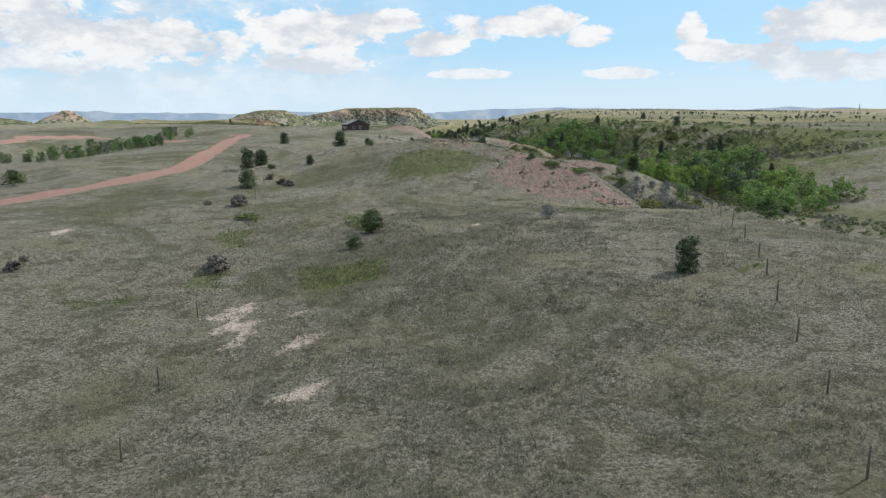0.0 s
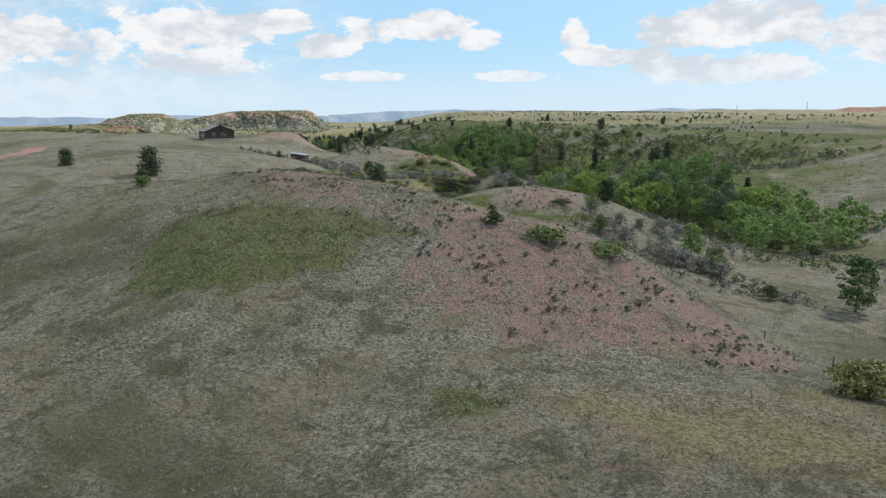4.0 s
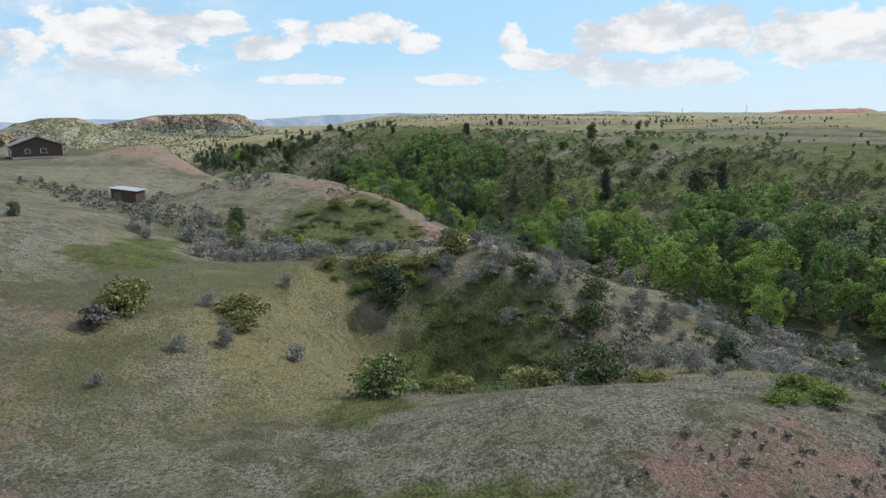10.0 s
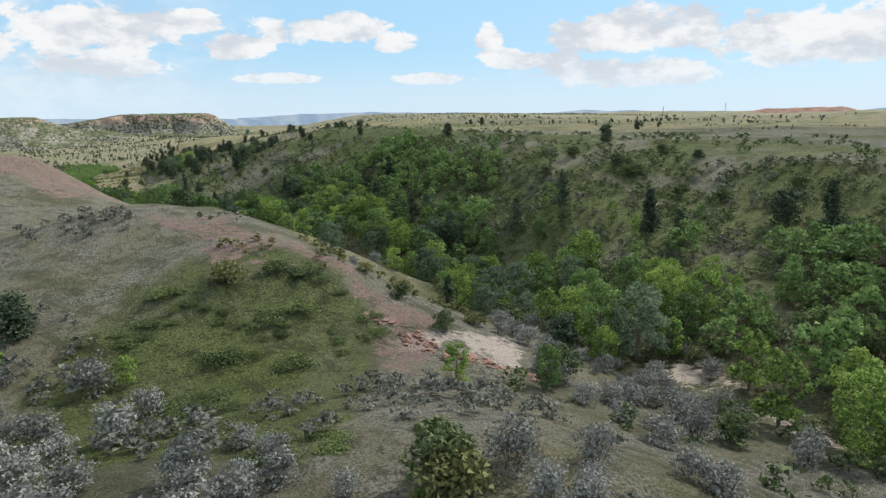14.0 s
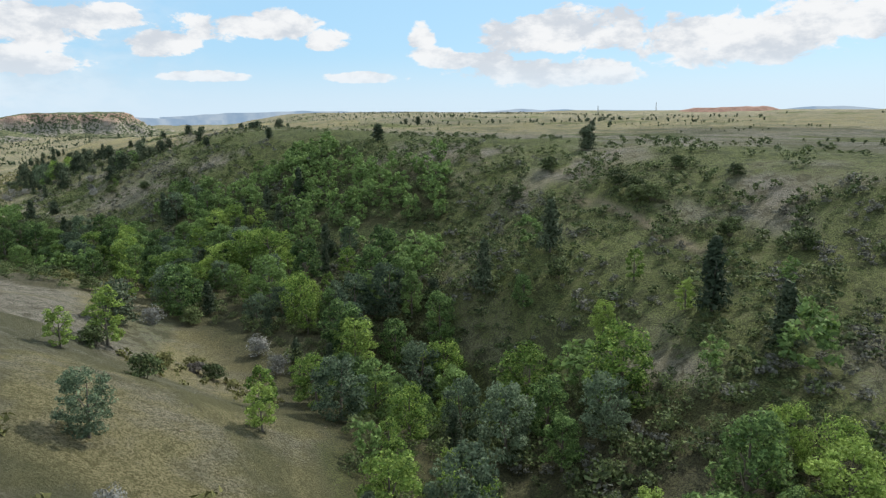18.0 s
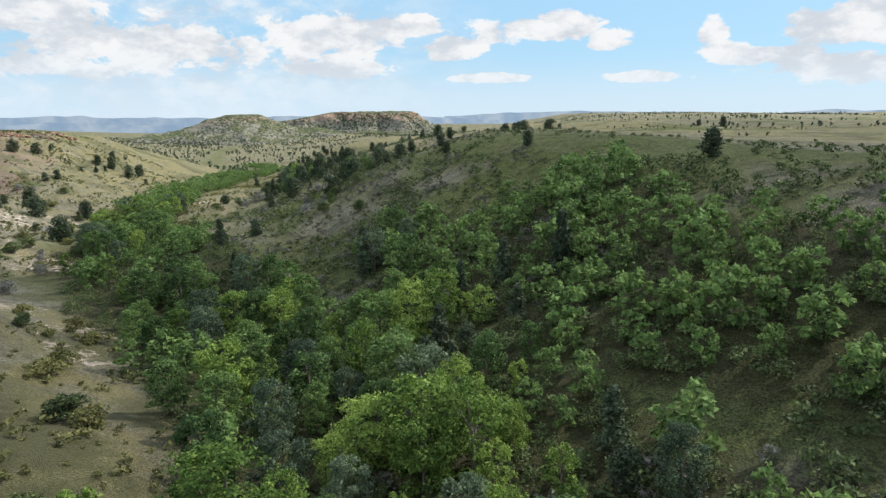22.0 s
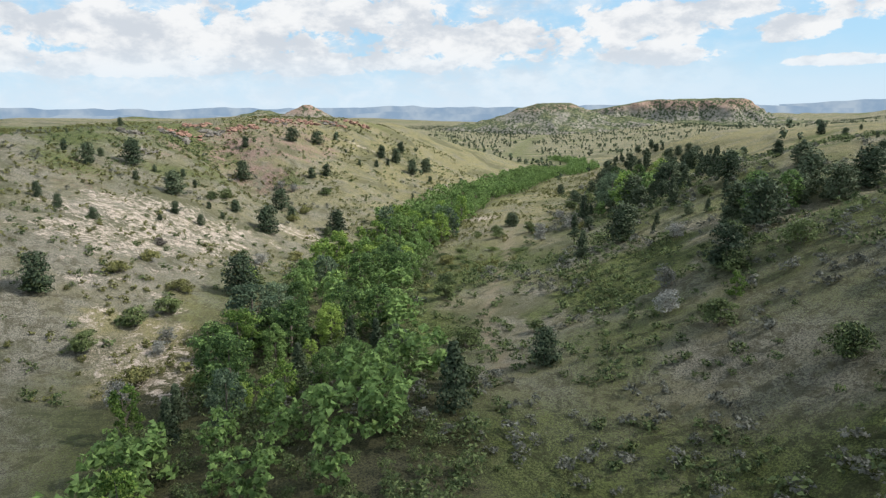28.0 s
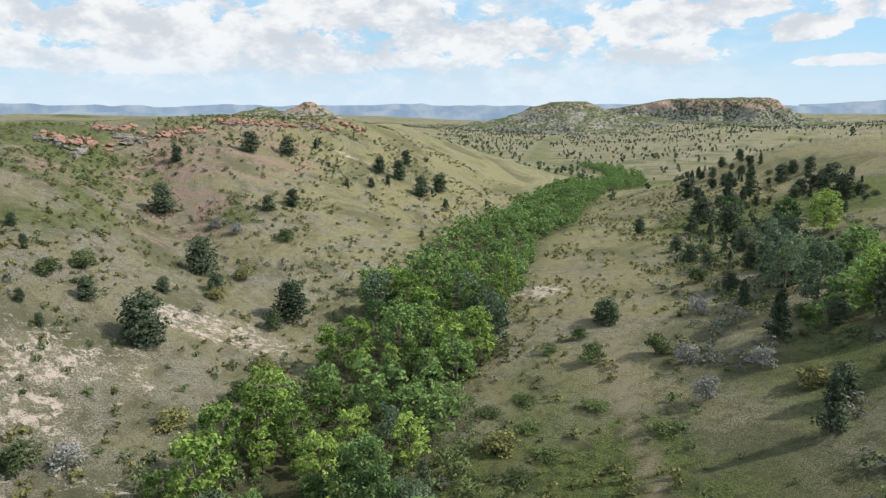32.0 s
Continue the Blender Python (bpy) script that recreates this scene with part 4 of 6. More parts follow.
butte(BUTTES[7:8], 7.0, "low flat red scoria mound on the skyline", RED_SOIL_MAT)

# ridges at the edge of sight, a plain glowing backdrop with blue haze painted in
DISTANT, dg = material("haze_painted_ridges")
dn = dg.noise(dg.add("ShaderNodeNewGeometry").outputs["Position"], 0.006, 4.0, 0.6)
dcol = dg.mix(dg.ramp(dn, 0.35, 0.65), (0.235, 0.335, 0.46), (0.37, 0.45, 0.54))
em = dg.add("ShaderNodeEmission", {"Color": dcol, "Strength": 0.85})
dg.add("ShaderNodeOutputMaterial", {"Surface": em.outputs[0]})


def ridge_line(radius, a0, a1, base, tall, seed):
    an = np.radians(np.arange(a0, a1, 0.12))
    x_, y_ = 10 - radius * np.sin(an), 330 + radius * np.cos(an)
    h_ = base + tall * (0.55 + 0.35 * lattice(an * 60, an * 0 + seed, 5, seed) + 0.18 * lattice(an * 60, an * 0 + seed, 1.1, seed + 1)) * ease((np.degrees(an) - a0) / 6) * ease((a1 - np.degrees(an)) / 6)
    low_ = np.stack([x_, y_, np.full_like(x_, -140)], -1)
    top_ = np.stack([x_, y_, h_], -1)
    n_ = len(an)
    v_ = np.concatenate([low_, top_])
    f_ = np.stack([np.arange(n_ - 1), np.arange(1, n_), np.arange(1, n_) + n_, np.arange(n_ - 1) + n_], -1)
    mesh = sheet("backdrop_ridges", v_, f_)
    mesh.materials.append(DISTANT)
    tagged(new("backdrop_ridges", mesh), "far horizon ridges with blue haze painted into their glow", "backdrop", kind="structure")


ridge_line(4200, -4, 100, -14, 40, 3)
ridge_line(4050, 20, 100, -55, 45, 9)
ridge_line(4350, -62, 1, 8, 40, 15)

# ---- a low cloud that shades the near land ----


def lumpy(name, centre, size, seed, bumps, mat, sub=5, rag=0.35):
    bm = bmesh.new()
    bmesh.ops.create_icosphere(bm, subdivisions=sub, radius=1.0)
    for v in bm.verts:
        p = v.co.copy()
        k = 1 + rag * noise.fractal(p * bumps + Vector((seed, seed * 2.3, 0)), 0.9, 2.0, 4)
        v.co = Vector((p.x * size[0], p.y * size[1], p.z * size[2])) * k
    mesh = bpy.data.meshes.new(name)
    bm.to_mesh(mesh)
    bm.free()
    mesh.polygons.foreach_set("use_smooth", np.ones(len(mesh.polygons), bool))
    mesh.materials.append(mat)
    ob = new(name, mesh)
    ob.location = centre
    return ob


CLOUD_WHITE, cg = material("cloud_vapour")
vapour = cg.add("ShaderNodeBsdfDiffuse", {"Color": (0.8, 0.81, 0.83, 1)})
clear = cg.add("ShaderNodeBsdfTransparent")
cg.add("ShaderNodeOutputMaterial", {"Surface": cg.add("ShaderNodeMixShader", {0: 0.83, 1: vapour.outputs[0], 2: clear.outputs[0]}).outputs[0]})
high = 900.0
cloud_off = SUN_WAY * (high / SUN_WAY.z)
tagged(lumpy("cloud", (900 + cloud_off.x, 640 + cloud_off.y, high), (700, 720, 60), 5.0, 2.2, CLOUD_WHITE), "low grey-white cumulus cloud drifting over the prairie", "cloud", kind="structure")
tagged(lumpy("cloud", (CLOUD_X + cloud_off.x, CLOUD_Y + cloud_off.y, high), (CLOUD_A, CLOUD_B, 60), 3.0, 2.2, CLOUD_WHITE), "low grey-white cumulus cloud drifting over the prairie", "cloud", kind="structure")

# ---- plants ----
rng = np.random.RandomState(11)


def part(name, mesh, mat, parent, label=""):
    mesh.materials.append(mat)
    ob = new(name, mesh)
    ob.parent = parent
    if label:
        ob["label"] = label
    return ob


def leaves(centres, size, r, flat=0.0, slim=0.6, out=None):
    """Small leaf sprays (three-cornered) turned at random round the given places."""
    n = len(centres)
    a = r.normal(size=(n, 3))
    if out is not None:
        a += out * 1.2 + np.array([0.0, 0.0, 0.35])
    a[:, 2] += flat
    a /= np.linalg.norm(a, axis=1, keepdims=True)
    b = np.cross(a, r.normal(size=(n, 3)))
    b /= np.linalg.norm(b, axis=1, keepdims=True) + 1e-9
    c = np.cross(a, b)
    s = size * r.uniform(0.6, 1.35, (n, 1))
    tip = a * s * 0.25
    v = np.stack([centres - b * s, centres + b * s * r.uniform(0.3, 1.0, (n, 1)) - c * s * slim + tip, centres + b * s * r.uniform(0.0, 0.8, (n, 1)) + c * s * slim + tip], 1)
    return v.reshape(-1, 3), np.arange(3 * n).reshape(n, 3)


def limb_mesh(paths, sides=5):
    """Tapered limbs: each path is a list of (x, y, z, radius)."""
    vs, fs = [], []
    for path in paths:
        base = len(vs)
        for k, (x, y, z, rad) in enumerate(path):
            for q in range(sides):
                an = 2 * math.pi * q / sides
                vs.append((x + rad * math.cos(an), y + rad * math.sin(an), z))
        for k in range(len(path) - 1):
            for q in range(sides):
                p0, p1 = base + k * sides + q, base + k * sides + (q + 1) % sides
                fs.append((p0, p1, p1 + sides, p0 + sides))
    return sheet("limbs", np.array(vs), np.array(fs))


def crown_points(r, kind, height, spread, clumps, per):
    """Centres of the sprays of a crown of one metre-scaled plant, clump by clump, and their ways out."""
    pts, outs = [], []
    for k in range(clumps):
        u = (k + r.uniform()) / clumps
        if kind == "ash":            # a rounded, broken crown on a clear stem
            z = height * (0.12 + 0.80 * u)
            rad = spread * math.sqrt(max(0.03, 1 - ((u - 0.40) / 0.66) ** 2)) * r.uniform(0.45, 1.0)
            size = spread * r.uniform(0.20, 0.36)
        elif kind == "cone":         # a juniper or pine
            z = height * (0.06 + 0.90 * u)
            rad = spread * (1 - u) ** 0.8 * r.uniform(0.10, 0.66)
            size = spread * (0.24 + 0.36 * (1 - u))
        elif kind == "egg":          # a round juniper
            z = height * (0.04 + 0.86 * u)
            rad = spread * math.sqrt(max(0.02, 1 - (1.9 * u - 0.75) ** 2 / 1.5)) * r.uniform(0.15, 0.62)
            size = spread * r.uniform(0.40, 0.56)
        else:                        # a bush
            z = height * (0.15 + 0.65 * u)
            rad = spread * math.sqrt(max(0.05, 1 - u * u * 0.8)) * r.uniform(0.2, 0.85)
            size = spread * r.uniform(0.28, 0.48)
        an = r.uniform(0, 2 * math.pi)
        c = np.array([rad * math.cos(an), rad * math.sin(an), z])
        d = r.normal(size=(per, 3))
        d /= np.linalg.norm(d, axis=1, keepdims=True)
        d[:, 2] = np.abs(d[:, 2]) * 0.4 + d[:, 2] * 0.6
        q = c + d * size * r.uniform(0.45, 1.0, (per, 1)) ** 0.6 * np.array([1, 1, 1.0 if kind != "bush" else 0.6])
        q[:, 2] = np.maximum(q[:, 2], 0.06 * height)
        pts.append(q)
        outs.append(d)
    return np.concatenate(pts), np.concatenate(outs)


def crown(seed, kind, height, spread, clumps, per, leaf):
    r = np.random.RandomState(seed)
    pts, outs = crown_points(r, kind, height, spread, clumps, per)
    return leaves(pts, leaf, r, 0.25, 0.75, outs)


def make_tree(name, seed, kind, height, spread, clumps, per, leaf, mat, label, category, trunk_to=0.55):
    root = new(name)
    tagged(root, label, category)
    r = np.random.RandomState(seed + 500)
    lean = r.uniform(-0.04, 0.04, 2) * height
    paths = [[(0, 0, -0.35, 0.024 * height), (lean[0] * 0.4, lean[1] * 0.4, height * 0.3, 0.018 * height), (lean[0], lean[1], height * trunk_to, 0.011 * height), (lean[0] * 1.5, lean[1] * 1.5, height * 0.86, 0.003 * height)]]
    for k in range(6 if kind == "ash" else 3):
        an, z0 = r.uniform(0, 6.28), height * r.uniform(0.18, 0.5)
        ex, ey = math.cos(an) * spread * 0.7, math.sin(an) * spread * 0.7
        paths.append([(lean[0] * 0.4, lean[1] * 0.4, z0, 0.010 * height), (ex * 0.5, ey * 0.5, z0 + height * 0.12, 0.007 * height), (ex, ey, z0 + height * 0.28, 0.002 * height)])
    part("trunk", limb_mesh(paths), BARK, root)
    v, f = crown(seed, kind, height, spread, clumps, per, leaf)
    part("crown", sheet("crown", v, f), mat, root)
    return root


def make_bush(name, seed, height, spread, clumps, per, leaf, mat, label, category):
    root = new(name)
    tagged(root, label, category)
    r = np.random.RandomState(seed + 900)
    stems = []
    for k in range(7):
        an, far_ = 2 * math.pi * (k + r.uniform(0, 0.7)) / 7, spread * r.uniform(0.35, 0.8)
        cx, cy = math.cos(an) * far_, math.sin(an) * far_
        stems.append([(0.1 * cx, 0.1 * cy, -0.12 * height, 0.022 * spread), (0.5 * cx, 0.5 * cy, height * 0.35, 0.016 * spread), (cx, cy, height * r.uniform(0.55, 0.95), 0.004 * spread)])
    part("stem", limb_mesh(stems, 4), BARK, root)
    v, f = crown(seed, "bush", height, spread, clumps, per, leaf)
    part("foliage", sheet("foliage", v, f), mat, root)
    return root


# x, y, height
DARK_SHRUBS = []
DARK_SHRUBS += [
    (-9, 64, 1.5), (-8, 70, 2.1), (-8.4, 73.5, 2.2), (15.6, 113.7, 1.2), (66.6, 126, 3.4), (-82, 121, 3.4),
    (16.5, 117.7, 0.7), (12, 130, 1.1), (-33.8, 125.4, 1.3), (10, 132, 1), (-15, 133, 1.4), (62, 143, 2.3),
    (61.6, 155.4, 3.4), (8, 149, 0.9), (64.6, 160.7, 3.4), (-34, 159, 1.8), (46.4, 165.3, 2.6), (27.6, 168, 0.8),
    (20.4, 170.3, 1.8), (-42, 170, 1.6), (18, 174, 1.8), (97, 178, 2.9), (38, 188, 2.8), (93.8, 184.2, 3.4),
    (84.2, 187.6, 3.4), (27, 198, 3.4), (42, 202, 3.4), (53, 217.4, 3.4),
]
DARK_SHRUBS += [
    (32.1, 225.5, 3.4), (56, 222, 3), (31.6, 228.1, 2.6), (47.9, 224.7, 3), (41.3, 233.3, 3.3), (69, 245, 3),
    (60, 258, 3.4), (51, 266, 2.2), (48.3, 272.7, 1.9), (66, 287, 3.4), (136.6, 307.4, 3.4), (22, 317, 3.4),
    (126.3, 316.7, 3.4), (46, 318, 2.7), (51.9, 332.4, 2.3), (41, 328, 2.6), (124.4, 327.5, 3.4), (99.5, 334.4, 3.4),
    (138, 340, 2.6), (124, 344, 3.4), (122, 346, 3.4), (124, 349, 3.4), (136, 352, 3), (124, 354, 3.4),
    (50.1, 360.5, 3.1), (110.8, 368, 3.4), (122, 374, 3.4), (34.5, 376.1, 2.9), (25.5, 395.2, 3.4), (26, 415, 3),
]
DARK_SHRUBS += [
    (2.7, 422, 2.3), (27.8, 471.4, 3.4), (-49, 486, 3.4), (-66, 490, 3.4), (51, 492, 3), (4, 493, 3.4),
    (-51, 495, 3.4), (-37, 499, 3.4), (38, 500, 3.4), (-51, 501, 3.4), (27, 509, 3.4), (-6, 515, 3.3),
    (27, 521, 3.4), (2, 522, 2.1), (34, 524, 3.4), (-58, 526, 3.4), (-20, 534, 3.4), (26, 539, 3.4),
    (-23, 540, 3.4), (-76, 541, 3.4), (-112, 565, 3), (-75, 568, 3.4), (-114, 572, 3.4), (-93, 592, 3.4),
    (-36, 594, 3.2), (-43, 596, 2), (-28, 597, 3.4), (-40, 602, 2.1), (-39, 611, 3.4), (-58, 612, 3.1),
]
DARK_SHRUBS += [
    (-117, 622, 3.4), (-28, 634, 3.4),
]
# x, y, height
OLIVE_SHRUBS = []
OLIVE_SHRUBS += [
    (31, 94, 2.2), (21, 125, 1.2), (40, 141, 1.8), (15, 146, 1.7), (13, 146, 1.3), (11, 146, 0.8),
    (17, 147, 1.6), (23.9, 163, 1.7), (27.1, 164.5, 1.4), (42, 188, 0.9), (41, 188, 1), (36, 191, 1.5),
    (35, 192, 1.6), (32, 197, 1.6), (16.8, 209.8, 1.7), (16.7, 212.8, 2.2), (8, 210, 2.4), (8, 212, 2.4),
    (32.5, 229.9, 1.9), (29.3, 230.3, 1.9), (26, 231.1, 1.6), (35.6, 230, 2), (31.3, 231.5, 1.9), (38.3, 230.3, 1.7),
    (41.4, 232.1, 2.4), (56, 270, 1.6), (30.3, 273.2, 2.4), (45.2, 277.7, 1.2), (50, 279, 1.3), (46.9, 331.5, 1.6),
]
OLIVE_SHRUBS += [
    (50.1, 338.3, 1.6), (28, 395, 2.4), (14.1, 409.4, 2.4), (13, 413.4, 2.4), (5.9, 422.3, 1.2), (10.1, 425.6, 1.9),
    (6.2, 427.7, 2.1), (-7.7, 436.4, 1.8), (-37, 485, 2.4), (-29, 487, 1.9), (-67, 504, 2.4), (-58, 509, 2.4),
    (-48, 513, 2.1), (-72, 514, 2.4), (-75, 557, 2.4), (-39, 571, 2.4), (-81, 578, 2.4), (-10, 586, 2.1),
    (-105, 590, 2.4), (-109, 601, 2.4),
]
# x, y, height
CREEPING = []
CREEPING += [
    (-25.7, 82.1, 1.4), (19.3, 111.8, 1), (23.9, 110.9, 1.5), (6.7, 171.3, 0.8), (41.7, 171.9, 1.4), (12.8, 175.2, 1.2),
    (48.1, 173.4, 1.2), (49.1, 175.4, 1.5), (36, 260, 1.5), (30, 262, 1.5), (34, 267.5, 1.5), (36.9, 268.5, 1.5),
    (25, 272, 1.5), (38, 274.1, 1.5), (35.2, 275.2, 1.5), (-3, 502, 1.5), (-12, 519, 1.5), (11, 531, 1.5),
    (-15, 555, 1.5), (-35, 566, 1.5), (-34, 571, 1.5), (-38, 576, 1.5), (-23, 578, 1.5), (-44, 578, 1.5),
    (-41, 582, 1.3), (-32, 582, 1.5),
]
# x, y, height
SILVER_SHRUBS = []
SILVER_SHRUBS += [
    (12, 72, 1.9), (16, 126, 1.3), (20, 130, 1.6), (60.9, 152.4, 3.2), (58.7, 154.7, 3.1), (40.6, 155.5, 3.2),
    (54.5, 156.5, 3.2), (46, 155.9, 3.2), (23.9, 159, 2), (21.4, 160.9, 1.8), (57.4, 157.1, 3.2), (45.1, 158.3, 3.2),
    (55.1, 159.4, 3.2), (40.5, 158.2, 3.2), (28.5, 158.9, 1.1), (32.6, 160, 1.9), (27.9, 161.7, 1.8), (49.6, 162.8, 3.2),
    (26.6, 163.3, 1.9), (36.9, 162.9, 1.8), (25.1, 165.2, 1.7), (58.1, 165.4, 3.2), (51.7, 169.2, 2.5), (56.2, 170.4, 2.2),
    (60, 171, 3.2), (64.5, 172.5, 3.2), (49, 191, 1.3), (41, 196, 1.8), (9, 197, 1.1), (47, 199, 1.8),
]
SILVER_SHRUBS += [
    (53, 199, 2.8), (21.2, 206.4, 1.7), (47, 201, 2.3), (30, 202, 1.1), (13, 203, 1.5), (15.9, 205.5, 1.7),
    (75.8, 213.5, 3.2), (63.5, 219, 2.6), (70.1, 220.4, 2.2), (14, 214, 1.6), (44.4, 220.2, 2.3), (61.5, 221.2, 2.2),
    (20.7, 224.5, 1.6), (64.1, 224.9, 2.5), (50.8, 223.7, 2.1), (42, 226, 2.1), (39.4, 228.5, 2.2), (44.4, 226.3, 2.3),
    (50.2, 225.5, 2), (40, 229, 2.1), (30.2, 232.2, 3), (52.8, 225.1, 2.5), (25.9, 232.9, 2.1), (45.1, 227.7, 1.9),
    (46.6, 227.7, 2), (24.9, 235, 2.3), (30.1, 236.4, 1.8), (37, 234, 1.5), (34, 236, 2), (23, 236, 2.4),
]
SILVER_SHRUBS += [
    (19.2, 242.9, 3.1), (30, 238, 2.9), (16.5, 248, 3.2), (44.9, 233.3, 2.7), (72, 241, 3.2), (19.8, 249.1, 2.7),
    (24.5, 247.6, 3.1), (9.5, 248.6, 3), (60, 242, 2.7), (11.5, 252.1, 3), (16.2, 252, 2.8), (66, 246, 3),
    (10.3, 255.7, 3), (-0, 255.4, 2.8), (25.4, 253.3, 2.4), (6.6, 259.7, 3.2), (20.7, 258.5, 3.1), (0.2, 262.8, 3),
    (64, 253, 2.5), (7.2, 267.8, 3.2), (8.4, 271.4, 3), (67.4, 279.4, 2.4), (62, 278, 2.5), (45.8, 291.7, 1.8),
    (59.8, 336.5, 3.2), (58, 344, 3.2), (44.7, 357, 3.2), (40, 364.2, 2.3), (61, 429.8, 3.2), (-23, 454, 3.2),
]
SILVER_SHRUBS += [
    (-32, 458, 3.2), (28.9, 462.4, 3.2), (-34, 480, 3.2), (-42, 492, 2.2), (-44, 495, 2.7), (21, 514, 3.2),
    (19, 522, 3.2), (-74, 544, 3.2), (16, 551, 3.2), (-20, 584, 3.2), (-15, 591, 3), (-24, 594, 3.1),
    (-25, 614, 3.2), (-128, 617, 3.2), (-134, 617, 3.2),
]
# x, y, height
JUNIPERS = []
JUNIPERS += [
    (8, 134, 2.9), (8, 143, 2.2), (19, 48, 2.9), (-32, 104, 3.1), (-26, 124.8, 1.9), (-16, 137, 1.5),
    (-49, 160, 5.6), (-47, 165, 5), (53.6, 179.6, 4.6), (-31.1, 195, 5.5), (57, 200, 3), (-52, 211, 3.6),
    (32.1, 225.5, 4.8), (-12, 246, 1.9), (13.1, 268, 4.2), (65.9, 268.9, 4.6), (125.2, 298.7, 6.1), (40.8, 352, 6),
    (139, 385, 5.8), (107, 449, 5.2), (18.4, 469.5, 3.1), (-66, 490, 6.3), (81, 500, 3.9), (10, 502, 4.5),
    (-94, 518, 2.6), (-53, 518, 7.5), (60, 519, 3.6), (26, 523, 5.5), (58, 537, 4.1), (-130, 541, 5.7),
    (29, 544, 7.5), (-111, 552, 6.6),
]
JUNIPERS += [
    (25, 553, 6.3), (39, 554, 6), (-134, 557, 7.5), (43, 560, 6.6), (5, 560, 7.5), (35, 560, 7.3),
    (-104, 566, 3.7), (-93, 567, 7.5), (-128, 569, 2.5), (46, 573, 4.1), (275, 577, 5.6), (34, 578, 4.5),
    (21, 579, 6.3), (60, 580, 4.3), (-107, 592, 4.1), (55, 593, 4.6), (-115, 596, 7.2), (-93, 597, 7.5),
    (-2, 600, 7.5), (15, 601, 4.8), (6, 602, 7.5), (-38, 609, 4.3), (-152, 616, 7.5), (-131, 631, 4.2),
    (-168, 634, 4.7), (-131, 640, 5), (-164, 658, 6.4), (-37, 666, 3.7), (-161, 672, 6.1), (-28, 689, 7.3),
]
JUNIPERS += [
    (98, 691, 6.8), (-52, 696, 4.4), (113, 698, 7.5), (89, 705, 5.5), (-148, 705, 6.3), (-131, 706, 7.5),
    (-37, 708, 7.4), (-143, 711, 7.5), (-3, 713, 7.5), (41, 720, 5), (-134, 725, 7.5), (99, 729, 6.2),
    (-155, 734, 6.1), (-5, 740, 6.1), (-19, 756, 6.5), (-11, 761, 5.3), (-49, 762, 7.5), (244, 789, 7.5),
    (331, 1076, 7.5),
]
# x, y, height
YOUNG_ASHES = []
YOUNG_ASHES += [
    (92, 206.2, 4.7), (81, 232, 7.1), (80.4, 236.2, 8.3), (96.3, 236.9, 8.5), (85.6, 240.5, 7.8), (83.2, 247, 8),
    (77, 249, 7.5), (48, 252, 3.9), (12.9, 261.6, 4.3), (23.2, 259.3, 2.7), (82, 258, 6.8), (69, 280, 6),
    (79.1, 290, 4.9), (55, 308, 4.3), (105, 315, 4.2), (56, 318, 4.9), (39, 323, 4.1), (107, 327, 4.8),
    (42, 330, 6.6), (40.3, 373.4, 6.9), (44, 376, 4.3), (41.1, 410.3, 5.1), (-7.9, 462.7, 6.4), (-25, 475, 6),
    (28, 514, 3.4), (-58, 525, 5),
]
# x, y, height
ASHES = []
ASHES += [
    (72, 138.9, 8), (62.1, 163.4, 6), (52.7, 179.9, 4.8), (96.7, 211.8, 9.5), (82, 224, 6), (91.6, 224.7, 6.7),
    (87.5, 232.5, 8.5), (78.2, 241.9, 7.8), (57, 254, 4.3), (70.3, 267.1, 4.7), (101.7, 273.2, 6.1), (64.4, 290.2, 5.4),
    (96.7, 278.1, 4.4), (99, 285.4, 4.7), (44, 300.3, 4.8), (97.8, 321, 5), (93.5, 333.6, 5.1), (56.1, 441, 9.5),
    (48, 455, 8.6), (54, 461, 6.2),
]
ASHES += [
    (51, 466, 7.7), (28, 547, 8.5), (32, 551, 7), (-4, 601, 9.5), (-10, 611, 9.5), (-14, 621, 9.5),
    (-16, 632, 9.5), (-14, 643, 9.5), (-18, 650, 8.7), (-15, 670, 9.5), (-8, 672, 9.5), (-28, 693, 9.5),
]
# x, y, height
PINES = []
PINES += [
    (124.6, 288.9, 9.4), (104.7, 301.2, 6.9), (106, 312, 8.9), (90.4, 339.9, 8.1), (102.2, 341, 8.5), (78.1, 423.3, 9),
    (70.6, 427.9, 6.7), (54.3, 438.4, 5.2), (46, 455, 7.3), (44.8, 461.7, 7.8), (6, 488, 6.8), (-1, 554, 5.7),
    (-9, 575, 5.5), (18, 586, 7.1), (-14, 600, 6.5), (-34, 745, 10), (-28, 751, 9.8),
]
# x, y, height
DRY_BRUSH = []
DRY_BRUSH += [
    (-39, 56, 1.2), (-21, 57, 1.8), (-40, 59, 0.6), (-29, 90, 1.8), (-34, 91, 0.9), (-26.5, 109, 1.2),
    (-28, 110, 1.2), (-30.9, 113.6, 1.1), (-4.9, 192, 1.8), (-6, 203, 1.8), (7, 206, 1.8), (-4, 208, 1.8),
    (-4, 212, 1.8), (-4, 217, 1.3), (50.4, 333.7, 1.5), (-82, 524, 1.8),
]


